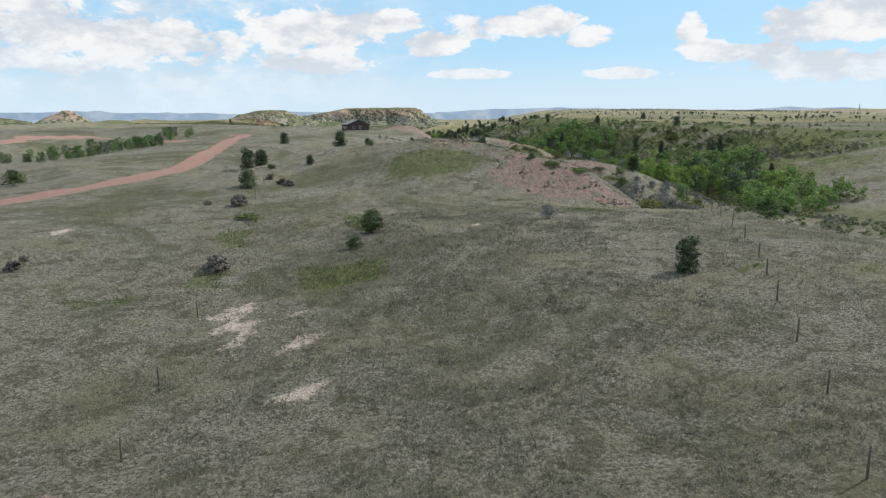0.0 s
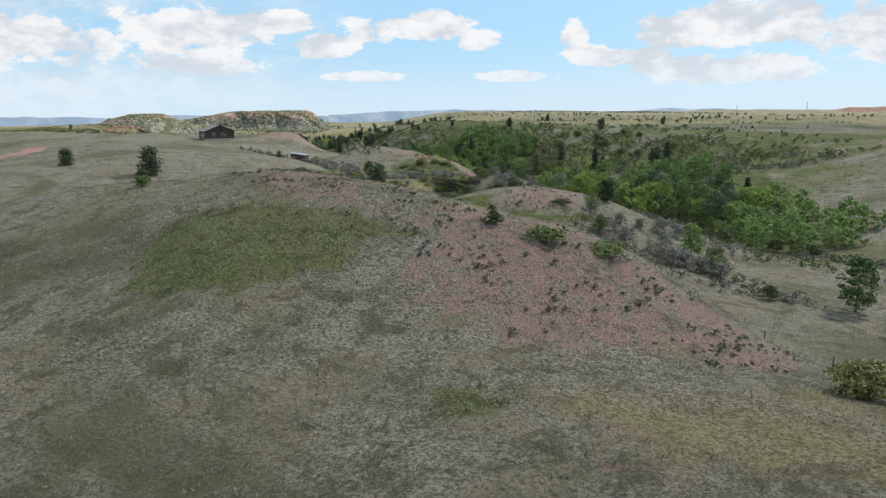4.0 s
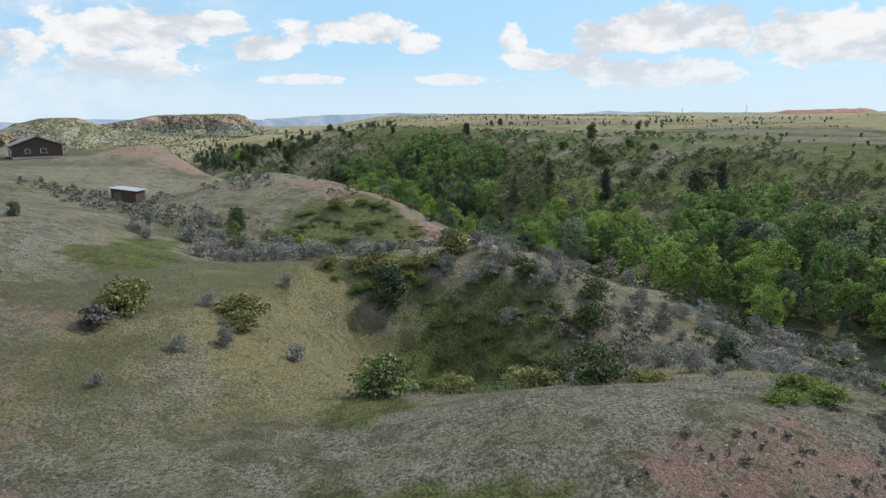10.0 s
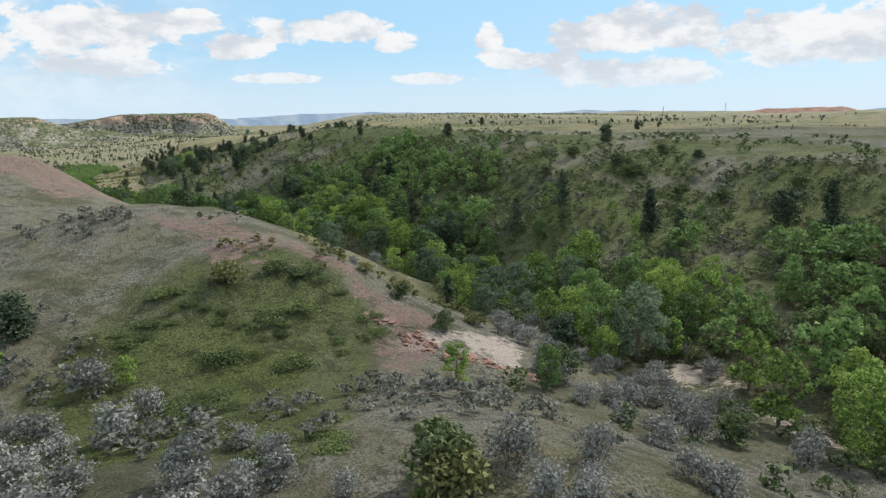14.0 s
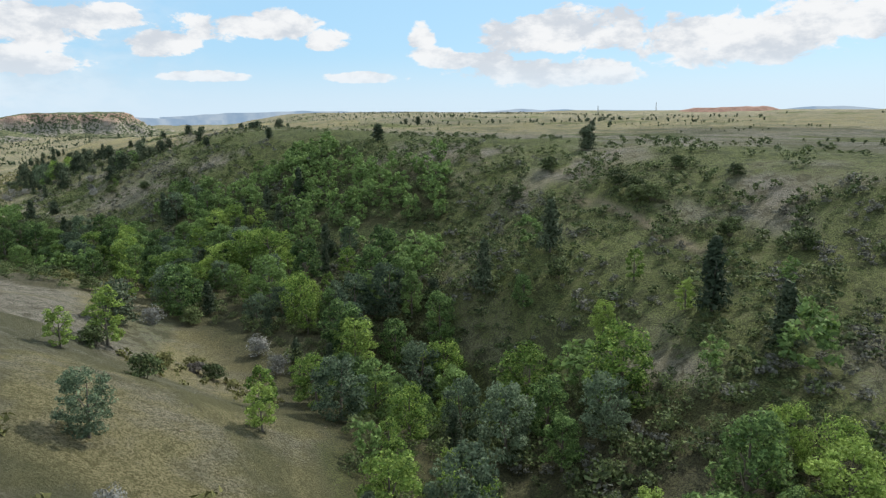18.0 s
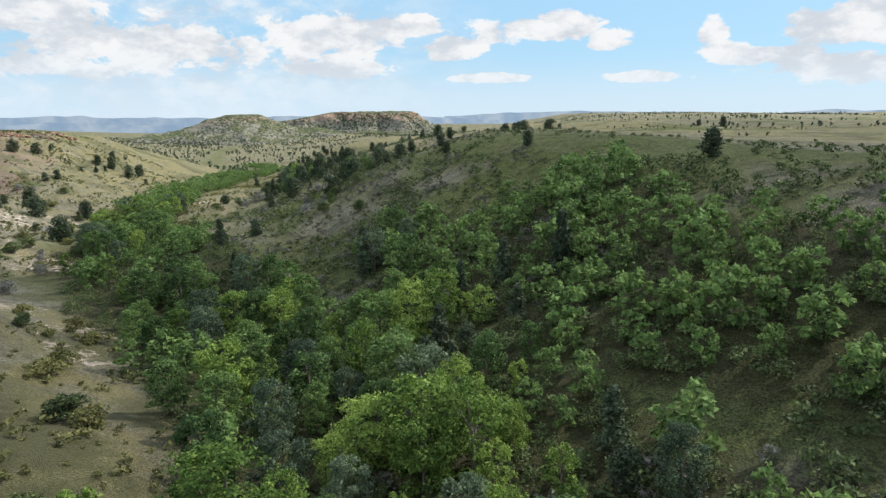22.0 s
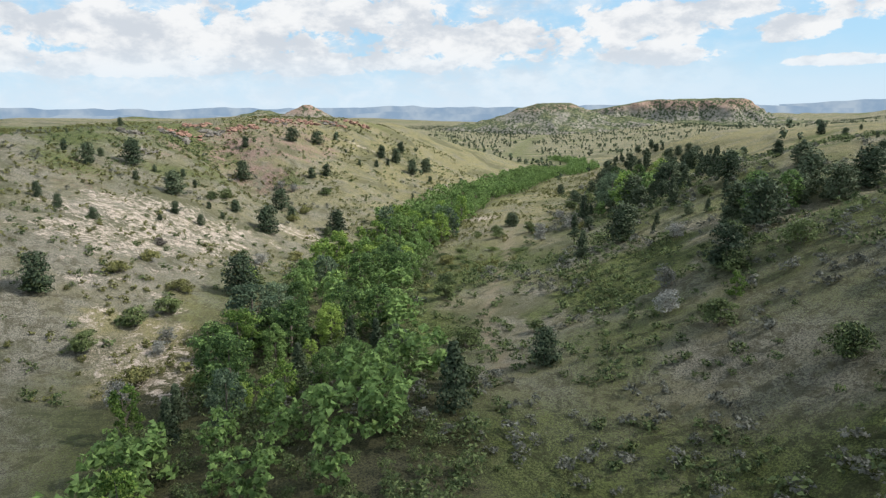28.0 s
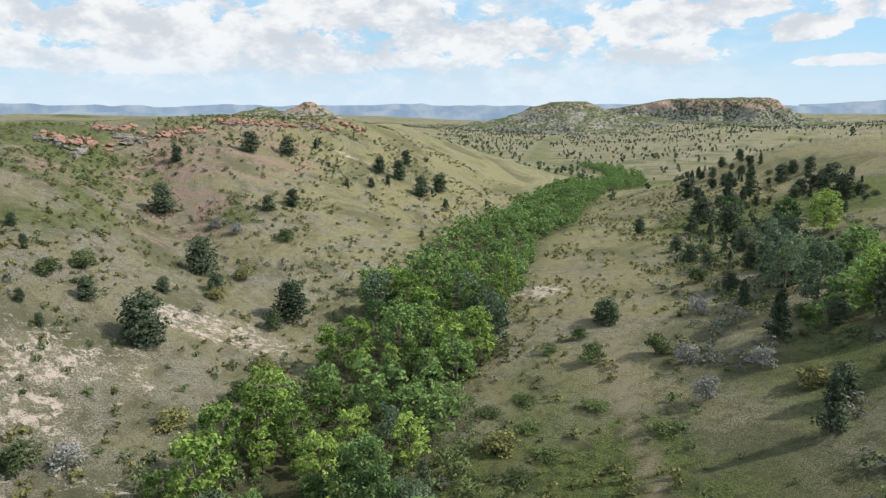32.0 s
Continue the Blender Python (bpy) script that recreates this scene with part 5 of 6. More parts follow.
class Kind:
    """A kind of plant: a few built by hand, the rest copies of them with their parts."""

    def __init__(self, protos, height, group):
        self.protos, self.height, self.used, self.group, self.made = protos, height, [False] * len(protos), group, []

    def put(self, x, y, h, which=None, wide=1.0, sink=0.08):
        k = rng.randint(len(self.protos)) if which is None else which
        s = h / self.height
        m = pose(x, y, ground_at(x, y) - sink, 0, 0, rng.uniform(0, 360))
        if self.used[k]:
            ob = copy_thing(self.protos[k], m)
        else:
            ob, self.used[k] = self.protos[k], True
            ob.matrix_basis = m
        ob.scale = (s * wide * rng.uniform(0.9, 1.1), s * wide * rng.uniform(0.9, 1.1), s)
        ob["group"] = self.group
        self.made.append((x, y))
        return ob


def tree_kind(name, seeds, form, height, spread, clumps, per, leaf, mats, label, category, group):
    return Kind([make_tree(name, s, form, height, spread * (0.9 + 0.1 * (n % 3)), clumps, per, leaf, mats[n % len(mats)], label, category) for n, s in enumerate(seeds)], height, group)


def bush_kind(name, seeds, height, spread, clumps, per, leaf, mat, label, category, group):
    return Kind([make_bush(name, s, height, spread, clumps, per, leaf, mat, label, category) for s in seeds], height, group)


ash = tree_kind("ash_tree", (21, 22, 23, 24, 25), "ash", 7.2, 2.35, 62, 84, 0.130, (LEAF_ASH, LEAF_PALE, LEAF_BRIGHT, LEAF_ASH, LEAF_BRIGHT), "green ash tree with a broken leafy crown in the creek bottom", "tree", "trees along the creek")
far_ash_tree = tree_kind("ash_tree", (26, 27, 28, 29), "ash", 7.2, 2.35, 44, 42, 0.195, (LEAF_ASH, LEAF_PALE, LEAF_ASH, LEAF_BRIGHT), "green ash tree with a broken leafy crown in the creek bottom", "tree", "trees along the creek")
young = tree_kind("young_ash_tree", (31, 32), "ash", 5.8, 1.7, 40, 66, 0.130, (LEAF_BRIGHT,), "slender young ash with bright yellow-green leaves", "tree", "trees along the creek")
juniper = tree_kind("juniper", (41, 42, 43), "egg", 4.4, 1.75, 38, 66, 0.145, (LEAF_JUNIPER,), "dense dark green juniper bush-tree on the dry slope", "juniper", "junipers on the slopes")
cedar = tree_kind("upright_juniper", (51, 52), "cone", 6.5, 1.9, 48, 40, 0.20, (LEAF_JUNIPER,), "tall pointed juniper, dark blue-green, on the brushy slope", "juniper", "junipers on the slopes")
silver = bush_kind("silver_shrub", (61, 62, 63), 2.0, 1.30, 26, 40, 0.085, LEAF_SAGE, "rounded silver-grey sagebrush shrub with pale twigs", "shrub", "silver-grey shrubs")
dark = bush_kind("dark_shrub", (71, 72, 73), 2.2, 1.4, 30, 62, 0.100, LEAF_SHRUB, "dark green leafy shrub among dry grass", "shrub", "green shrubs")
olive = bush_kind("olive_shrub", (81, 82), 1.6, 1.4, 28, 48, 0.105, LEAF_OLIVE, "low olive-green rabbitbrush shrub on dry grass", "shrub", "olive shrubs")
yellow = bush_kind("yellow_green_shrub", (85, 86, 87), 1.7, 1.5, 28, 54, 0.11, LEAF_YELLOW, "rounded yellow-green leafy shrub in a dense thicket", "shrub", "yellow-green thicket")
creeper = bush_kind("creeping_juniper", (91, 92), 0.8, 1.5, 28, 58, 0.078, LEAF_MAT, "flat spreading mat of green creeping juniper", "shrub", "creeping junipers")
dry = bush_kind("dry_brush", (101, 102), 1.3, 0.85, 16, 34, 0.12, LEAF_DRY, "leafless grey-brown brush clump", "shrub", "dry brush")

far_ash_tree.height = 7.2
for kind, rows, wide in ((juniper, JUNIPERS, 1.2), (cedar, PINES, 1.0), (ash, ASHES, 1.0), (young, YOUNG_ASHES, 1.0), (silver, SILVER_SHRUBS, 1.0), (dark, DARK_SHRUBS, 1.0), (olive, OLIVE_SHRUBS, 1.1), (creeper, CREEPING, 1.6), (dry, DRY_BRUSH, 1.2)):
    for x, y, h in rows:
        kind.put(x, y, min(h, 0.75) if kind is creeper else h, wide=wide)

FIXED = np.array([q for k in (juniper, cedar, ash, young, silver, dark, olive, creeper) for q in k.made], float)


def thin(points, apart, taken=None):
    """Keeps points that lie so far from one another and from those taken."""
    cell, keep = {}, []
    for x, y in (taken if taken is not None else ()):
        cell.setdefault((int(x // apart), int(y // apart)), []).append((x, y))
    for x, y in points:
        i, j = int(x // apart), int(y // apart)
        if all((x - a) ** 2 + (y - b) ** 2 >= apart * apart for di in (-1, 0, 1) for dj in (-1, 0, 1) for a, b in cell.get((i + di, j + dj), ())):
            cell.setdefault((i, j), []).append((x, y))
            keep.append((x, y))
    return np.array(keep)


def inside(x, y, mx, my, long, across, turn):
    u, v = bump(x, y, mx, my, long, across, turn)
    return u * u + v * v + 0.5 * lattice(x, y, 9, 4) < 1


seeds = rng.uniform((-190, 100), (190, 1150), (60000, 2))
sx, sy = seeds[:, 0], seeds[:, 1]
sd, sb, sw = creek_near(sx, sy)
creek_x = np.interp(sy, [c[1] for c in CREEK if c[1] > 100], [c[0] for c in CREEK if c[1] > 100])
east = sx > creek_x
reach = 10 + 6 * lattice(sx, sy, 25, 2) + np.where(east & (sy > 195) & (sy <= 240), 16, 0) - 5 * (sy > 700)
wooded = (sd < reach) & (sy > 115) & ((sy > 182) | (lattice(sx, sy, 16, 30) > 0.45)) & ((sy < 262) | (sy > 820)) & ~((sx < 88) & (sy > 222) & (sy < 262) & (lattice(sx, sy, 9, 33) < 0.15))
wooded |= in_any(sx, sy, WOODS) & ((sy < 470) | (in_any(sx - 2, sy, WOODS) & in_any(sx + 1.5, sy, WOODS))) & ((sx > creek_x - 15) | (sy > 470)) & (lattice(sx, sy, 13, 8) > -0.55) & ((sy < 560) | (sd < 15) | (sx > -25)) & ((sy < 690) | (sd < 13))
wooded |= east & (sd < 62) & (sy > 250) & (sy < 470) & (lattice(sx, sy, 18, 9) + 0.5 * lattice(sx, sy, 7, 3) > 0.85)
wooded &= ~in_any(sx, sy, OPEN_BANK)
wooded &= (line_mask(sx, sy, POOL, 3.5, 1.0) < 0.5) & (sd > 1.0)
wood = thin(seeds[wooded], 3.5, FIXED)
near_wood = wood[wood[:, 1] < 720]
WAY = [(46, 232), (58, 280), (65, 310), (60, 345), (50, 390), (32, 435), (8, 480), (-14, 513)]
RUN = [(100, 235), (78, 290), (70, 330), (62, 370), (52, 410), (22, 445), (-28, 495), (-52, 550), (-68, 600)]
off_run = np.min([np.hypot(near_wood[:, 0] - a, near_wood[:, 1] - b) for a, b in RUN], axis=0)
order = np.argsort(off_run)
high_up = near_wood[order][:, 0] - np.interp(near_wood[order][:, 1], [c[1] for c in CREEK if c[1] > 100], [c[0] for c in CREEK if c[1] > 100])
for n, (x, y) in enumerate(near_wood[order][:360]):
    if n % 7 == 3:
        young.put(x, y, rng.uniform(3.5, 6.0))
    elif n % 11 == 5 or (high_up[n] > 22 and n % 3 == 1):
        cedar.put(x, y, rng.uniform(3.0, 6.5), wide=rng.uniform(0.9, 1.3))
    elif high_up[n] > 22 and n % 5 == 2:
        juniper.put(x, y, rng.uniform(2.4, 4.6))
    else:
        near_way = min(math.hypot(x - a, y - b) for a, b in WAY) < 54
        (ash if near_way else far_ash_tree).put(x, y, which=3 if y > 440 and n % 2 else None, h= rng.uniform(4.4, 9.6) if high_up[n] < 30 else rng.uniform(3.4, 6.2), wide=rng.uniform(0.85, 1.2))
rest_wood = np.concatenate([near_wood[order][360:], wood[wood[:, 1] >= 720]])


def joined(name, points, lo, hi, forms, mat, label, category, seed, sink=0.05):
    """Many small plants as one mesh: each is a turned and scaled copy of one of the forms (corners, faces, height)."""
    r = np.random.RandomState(seed)
    points = np.asarray(points, float)
    z = land(points[:, 0], points[:, 1])
    which = r.randint(len(forms), size=len(points))
    vs, fs, base = [], [], 0
    for k, (v, f, tall) in enumerate(forms):
        sel = which == k
        n = int(sel.sum())
        if not n:
            continue
        a, s = r.uniform(0, 6.28, n), r.uniform(lo, hi, n) / tall
        c, sn = np.cos(a)[:, None], np.sin(a)[:, None]
        w = s[:, None] * r.uniform(0.85, 1.2, (n, 1))
        x = points[sel, 0][:, None] + w * (v[:, 0] * c - v[:, 1] * sn)
        y = points[sel, 1][:, None] + w * (v[:, 0] * sn + v[:, 1] * c)
        zz = z[sel][:, None] - sink + s[:, None] * v[:, 2]
        vs.append(np.stack([x, y, zz], -1).reshape(-1, 3))
        fs.append((f[None] + (base + np.arange(n) * len(v))[:, None, None]).reshape(-1, f.shape[1]))
        base += n * len(v)
    mesh = sheet(name, np.concatenate(vs), np.concatenate(fs))
    mesh.materials.append(mat)
    return tagged(new(name, mesh), label, category, kind="stuff")


def form(seed, kind, height, spread, clumps, per, leaf):
    return (*crown(seed, kind, height, spread, clumps, per, leaf), height)


far_ash = [form(200 + k, "ash", 6.6, 2.5, 22, 21, 0.38) for k in range(4)]
joined("creek_woodland", rest_wood, 3.2, 7.0, far_ash, LEAF_ASH, "bright green belt of ash trees following the creek", "woodland", 5)

# a belt of trees in the draw beyond the road
draw = thin(rng.uniform((-152, 196), (-122, 338), (900, 2)), 5.0)
for x, y in draw[np.abs(draw[:, 0] + 137 + 6 * lattice(draw[:, 0], draw[:, 1], 40, 61)) < 9 + 4 * lattice(draw[:, 0], draw[:, 1], 20, 62)][:70]:
    far_ash_tree.put(x, y, rng.uniform(3.4, 5.6), which=rng.randint(3), wide=rng.uniform(0.9, 1.3))

# junipers dotted over the farther slopes
pts = rng.uniform((-1300, 480), (1100, 2800), (20000, 2))
pd, pb, pw = creek_near(pts[:, 0], pts[:, 1])
dens = 0.12 + 0.75 * lattice(pts[:, 0], pts[:, 1], 130, 3) + 0.35 * ease((pts[:, 1] - 1500) / 800) - 0.28 * (pts[:, 0] > 250) + 0.25 * ease((pts[:, 1] - 1050) / 300) * (pts[:, 0] < 0)
dens *= 0.35 + 0.9 * ease((lattice(pts[:, 0], pts[:, 1], 32, 14) + 0.25) / 0.6)
dens += 0.12 * ease((pts[:, 1] - 900) / 200)
away = ~((pts[:, 0] < -180) & (pts[:, 1] < 900)) & ((pts[:, 1] > 690) | (pts[:, 0] > 150) | (pts[:, 0] < -210)) & (rng.uniform(size=len(pts)) < dens) & (pd > 15)
far_jun = [form(220 + k, "egg", 4.0, 1.7, 5, 6, 0.90) for k in range(3)]
joined("distant_junipers", thin(pts[away], 4.5), 2.2, 5.2, far_jun, LEAF_JUNIPER, "dark junipers scattered over distant badlands slopes", "junipers", 6)
out = rng.uniform((150, 60), (520, 900), (2600, 2))
out = out[(lattice(out[:, 0], out[:, 1], 60, 16) > 0.42) & (creek_near(out[:, 0], out[:, 1])[0] > 20)]
joined("far_shrubs", thin(out, 4.0), 0.5, 1.7, far_jun, LEAF_SHRUB, "dark shrubs in the folds of the far prairie", "brush", 16)
spots = rng.uniform((-200, 480), (90, 720), (1600, 2))
qd, qb, qw = creek_near(spots[:, 0], spots[:, 1])
spots = thin(spots[(qd > 20) & ((spots[:, 0] < -90) | (spots[:, 0] + (spots[:, 1] - 560) * 0.45 > 12)) & (lattice(spots[:, 0], spots[:, 1], 40, 6) > -0.3)], 5.5, FIXED)
for x, y in spots[:55]:
    juniper.put(x, y, rng.uniform(1.2, 3.6))

belt_pts = rng.uniform((-65, 430), (110, 810), (6000, 2))
belt_pts = thin(belt_pts[in_any(belt_pts[:, 0], belt_pts[:, 1], BELT) & (lattice(belt_pts[:, 0], belt_pts[:, 1], 12, 41) > -0.45)], 3.6, FIXED)
for n, (x, y) in enumerate(belt_pts[:150]):
    (cedar if n % 3 == 0 else dark if n % 5 == 1 else juniper).put(x, y, rng.uniform(2.0, 5.2) if n % 5 != 1 else rng.uniform(1.4, 2.6), wide=rng.uniform(1.0, 1.3))

# low brush over the valley sides
brush = rng.uniform((-200, 130), (190, 760), (110000, 2))
bx, by = brush[:, 0], brush[:, 1]
bd, bb, bw = creek_near(bx, by)
b_east = bx > np.interp(by, [c[1] for c in CREEK if c[1] > 100], [c[0] for c in CREEK if c[1] > 100])
slope_e = b_east & (bd > 8) & (bd < 78) & (by > 250)
slope_w = ~b_east & (by > 470) & (bd > 14) & (bd < 130)
bank_w = ~b_east & (by > 140) & (by < 255) & (bd > 6) & (bd < 34)
noise_b = lattice(bx, by, 22, 5) + 0.6 * lattice(bx, by, 8, 6)
roll = rng.uniform(size=len(brush))
bush_form = [form(240 + k, "bush", 1.2, 0.90, 8, 11, 0.15) for k in range(4)]
south = by < 565
belt = np.zeros(len(brush), bool)
for bv in ((4, 272, 24, 7, -38), (38, 247, 18, 6, 0), (62, 205, 32, 9, -70), (50, 160, 24, 8, -45), (-14, 300, 14, 9, 0), (12, 296, 10, 5, -30)):
    belt |= inside(bx, by, *bv)
sage_zone, mat_zone, thicket = in_any(bx, by, SAGE), in_any(bx, by, MATS), in_any(bx, by, YELLOW)
bank_ = in_any(bx, by, OPEN_BANK)
under = in_any(bx, by, WOODS) & ~bank_
grey_pts = brush[(slope_e & south & (noise_b > 0.0) & (roll < 0.36)) | (slope_e & ~south & (bd > 40) & (noise_b > 0.2) & (roll < 0.12)) | (bank_w & (noise_b > -0.15) & (roll < 0.5)) | (belt & (roll < 0.75)) | (sage_zone & (roll < 0.9)) | (slope_w & (noise_b > 0.35) & (roll < 0.10))]
green_pts = brush[(slope_e & south & (noise_b < 0.6) & (roll > 0.30)) | (b_east & (bd >= 78) & (bd < 125) & (by > 200) & south & (noise_b < 0.1) & (roll > 0.90)) | (slope_e & ~south & (bd > 36) & (noise_b < 0.0) & (roll > 0.80)) | (slope_w & (noise_b < 0.1) & (roll > 0.86)) | (bank_w & (noise_b < 0.1) & (roll > 0.85)) | (mat_zone & (roll > 0.3))]
clus = lattice(grey_pts[:, 0], grey_pts[:, 1], 6.5, 25) + 0.5 * lattice(grey_pts[:, 0], grey_pts[:, 1], 2.5, 26)
sages = thin(grey_pts[(clus > -0.1) | (grey_pts[:, 1] < 300)], 1.4, FIXED)
sages = sages[np.hypot(sages[:, 0] + 10, sages[:, 1] - 294) > 5.5]
sages = sages[~in_any(sages[:, 0], sages[:, 1], RED_GROUND + GREEN_GROUND)]
big = in_any(sages[:, 0], sages[:, 1], SAGE) & (sages[:, 1] < 300)
for x, y in sages[big][:150]:
    silver.put(x, y, rng.uniform(1.2, 2.6), wide=rng.uniform(0.9, 1.2))
joined("sage_brush", sages[~big], 0.6, 1.8, bush_form, LEAF_DULL, "grey sagebrush covering the valley sides", "brush", 7)
clus = lattice(green_pts[:, 0], green_pts[:, 1], 5.5, 23) + 0.5 * lattice(green_pts[:, 0], green_pts[:, 1], 2.5, 24)
greens = thin(green_pts[(clus > -0.25) | in_any(green_pts[:, 0], green_pts[:, 1], MATS)], 1.4, FIXED)
hill_top = (greens[:, 1] > 240) & (greens[:, 1] < 300) & (greens[:, 0] < 48) & (lattice(greens[:, 0], greens[:, 1], 6, 19) < 0.0)
greens = greens[~hill_top & ~in_any(greens[:, 0], greens[:, 1], RED_GROUND + GREEN_GROUND)]
mats = in_any(greens[:, 0], greens[:, 1], MATS) & (greens[:, 1] < 300)
for x, y in greens[mats][:130]:
    creeper.put(x, y, rng.uniform(0.25, 0.5), wide=rng.uniform(1.4, 2.1))
for x, y in greens[mats][130:150]:
    dark.put(x, y, rng.uniform(0.8, 2.0))
shade_brush = thin(brush[under & (by < 600) & (bd < 70)], 2.5, FIXED)
joined("undergrowth", shade_brush, 1.0, 3.0, [form(260 + k, "bush", 2.4, 1.7, 14, 20, 0.145) for k in range(4)], LEAF_SHRUB, "dense dark undergrowth beneath the creek trees", "brush", 28)
low = ~mats & (greens[:, 1] > 480)
joined("low_green_brush", greens[~mats & ~low], 0.6, 2.1, bush_form, LEAF_SHRUB, "low dark green brush on the valley sides", "brush", 8)
joined("low_green_brush", greens[low], 0.4, 1.2, [form(280 + k, "bush", 0.9, 1.0, 6, 9, 0.17) for k in range(4)], LEAF_SHRUB, "flat dark green brush dotted over the grassy valley floor", "brush", 38)
for x, y in thin(brush[thicket], 1.25, FIXED)[:120]:
    yellow.put(x, y, rng.uniform(0.6, 1.3), wide=rng.uniform(0.9, 1.4))
# small dull shrubs dotted over the sunny west side
dots = np.concatenate([rng.uniform((-230, 470), (-20, 800), (13000, 2)), rng.uniform((0, 250), (62, 470), (4200, 2))])
dd_, _, _ = creek_near(dots[:, 0], dots[:, 1])
dots = dots[((dd_ > 14) | in_any(dots[:, 0], dots[:, 1], OPEN_BANK)) & ((dots[:, 1] > 470) | in_any(dots[:, 0], dots[:, 1], OPEN_BANK) | (np.hypot(dots[:, 0] - 44, dots[:, 1] - 292) < 18)) & (lattice(dots[:, 0], dots[:, 1], 16, 17) + lattice(dots[:, 0], dots[:, 1], 4.5, 27) > np.where((dots[:, 1] > 470) & (dots[:, 0] < -40), -0.05, 0.25))]
joined("scattered_low_brush", thin(dots, 1.5, FIXED), 0.35, 1.25, [form(250 + k, "bush", 1.2, 1.1, 6, 6, 0.27) for k in range(4)], LEAF_OLIVE, "small dull olive bushes dotted over the sunny hillside", "brush", 18)
# mixed brush in clumps over the shaded east side, above the trail
slope = np.random.RandomState(91).uniform((-40, 420), (130, 690), (15000, 2))
slope_d, _, _ = creek_near(slope[:, 0], slope[:, 1])
above = slope[:, 0] - (5.7 - 0.41 * (slope[:, 1] - 500))
clump = lattice(slope[:, 0], slope[:, 1], 14, 71) + 0.8 * lattice(slope[:, 0], slope[:, 1], 5, 72)
slope = slope[(slope_d > 14) & (above > 7) & (clump + np.clip((above - 25) / 60, -0.3, 0.35) - np.clip((slope[:, 0] - 62) / 26, 0, 2) > 0.12)]
slope = thin(slope, 1.5, FIXED)
grey = lattice(slope[:, 0], slope[:, 1], 9, 73) + 0.5 * lattice(slope[:, 0], slope[:, 1], 3, 74) > 0.22
joined("slope_brush", slope[~grey], 0.5, 1.7, [form(290 + k, "bush", 1.3, 1.2, 6, 9, 0.2) for k in range(4)], LEAF_SHRUB, "dark green brush in clumps on the shaded hillside", "brush", 41)
joined("slope_sagebrush", slope[grey], 0.5, 1.5, [form(295 + k, "bush", 1.2, 1.1, 6, 8, 0.2) for k in range(4)], LEAF_DULL, "grey sagebrush in clumps on the shaded hillside", "brush", 42)

# grass tufts on the ground that the camera passes close above


def tuft_form(seed, blades, tall, spread):
    r = np.random.RandomState(seed)
    vs = []
    for _ in range(blades):
        a, b = r.uniform(0, 6.28, 2)
        p = np.array([math.cos(a), math.sin(a), 0]) * spread * r.uniform(0, 0.6)
        tip = p + np.array([math.cos(b) * spread, math.sin(b) * spread, tall * r.uniform(0.6, 1.1)])
        side = np.array([-math.sin(b), math.cos(b), 0]) * 0.016
        vs += [p - side, p + side, tip]
    return np.array(vs), np.arange(3 * blades).reshape(-1, 3), tall


tufts = [tuft_form(300 + k, 4, 0.20, 0.11) for k in range(6)]


def grass_mask(p):
    """How bare the ground is: red soil, clay and road."""
    bare = np.maximum(0.9 * ragged(p[:, 0], p[:, 1], RED_GROUND), ragged(p[:, 0], p[:, 1], CLAY_GROUND))
    bare = np.maximum(bare, np.maximum(patch_mask(p[:, 0], p[:, 1], RED_SOIL), patch_mask(p[:, 0], p[:, 1], PALE_CLAY, 0.5)))
    return np.maximum(bare, line_mask(p[:, 0], p[:, 1], ROAD, 3.4, 1.2))


def near_way(count, y0, y1, across):
    """Places strewn along the line over which the shot begins."""
    y = rng.uniform(y0, y1, count)
    return np.stack([np.interp(y, [0, 50, 96, 120, 180, 225], [0, 1, 9, 14, 27, 36]) + rng.normal(size=count) * across * (0.5 + 0.5 * (y - y0) / (y1 - y0)), y], -1)


gp = np.concatenate([near_way(46000, 15, 80, 22), near_way(40000, 60, 230, 34), rng.uniform((-110, 230), (130, 620), (18000, 2))])
bare = grass_mask(gp)
clumpy = lattice(gp[:, 0], gp[:, 1], 3.1, 2) + 0.7 * lattice(gp[:, 0], gp[:, 1], 1.1, 7)
lushy = np.maximum(patch_mask(gp[:, 0], gp[:, 1], GREEN_PATCHES, 0.5), ragged(gp[:, 0], gp[:, 1], GREEN_GROUND))
pale = gp[(rng.uniform(size=len(gp)) > bare * 0.93) & (clumpy > -0.35) & (lushy < 0.6)]
leafy = gp[(lushy > 0.35) & (bare < 0.6)]
joined("prairie_grass", pale, 0.08, 0.28, tufts, GRASS, "tufts of pale dry prairie grass", "grass", 9, 0.02)
weedy = gp[(clumpy > -0.1) & (bare < np.where(gp[:, 1] < 185, 1.1, 0.75)) & (rng.uniform(size=len(gp)) < 0.7)]
joined("prairie_weeds", weedy + rng.uniform(-0.5, 0.5, weedy.shape), 0.07, 0.24, [tuft_form(320 + k, 5, 0.14, 0.20) for k in range(5)], WEEDS, "low grey-green prairie weeds", "weeds", 14, 0.02)
clods = rng.uniform((-16, 92), (64, 200), (16000, 2))
clods = clods[(ragged(clods[:, 0], clods[:, 1], RED_GROUND) | ragged(clods[:, 0], clods[:, 1], THIN_RED)) & (lattice(clods[:, 0], clods[:, 1], 2.4, 71) + 0.8 * lattice(clods[:, 0], clods[:, 1], 0.9, 72) > 0.15)]
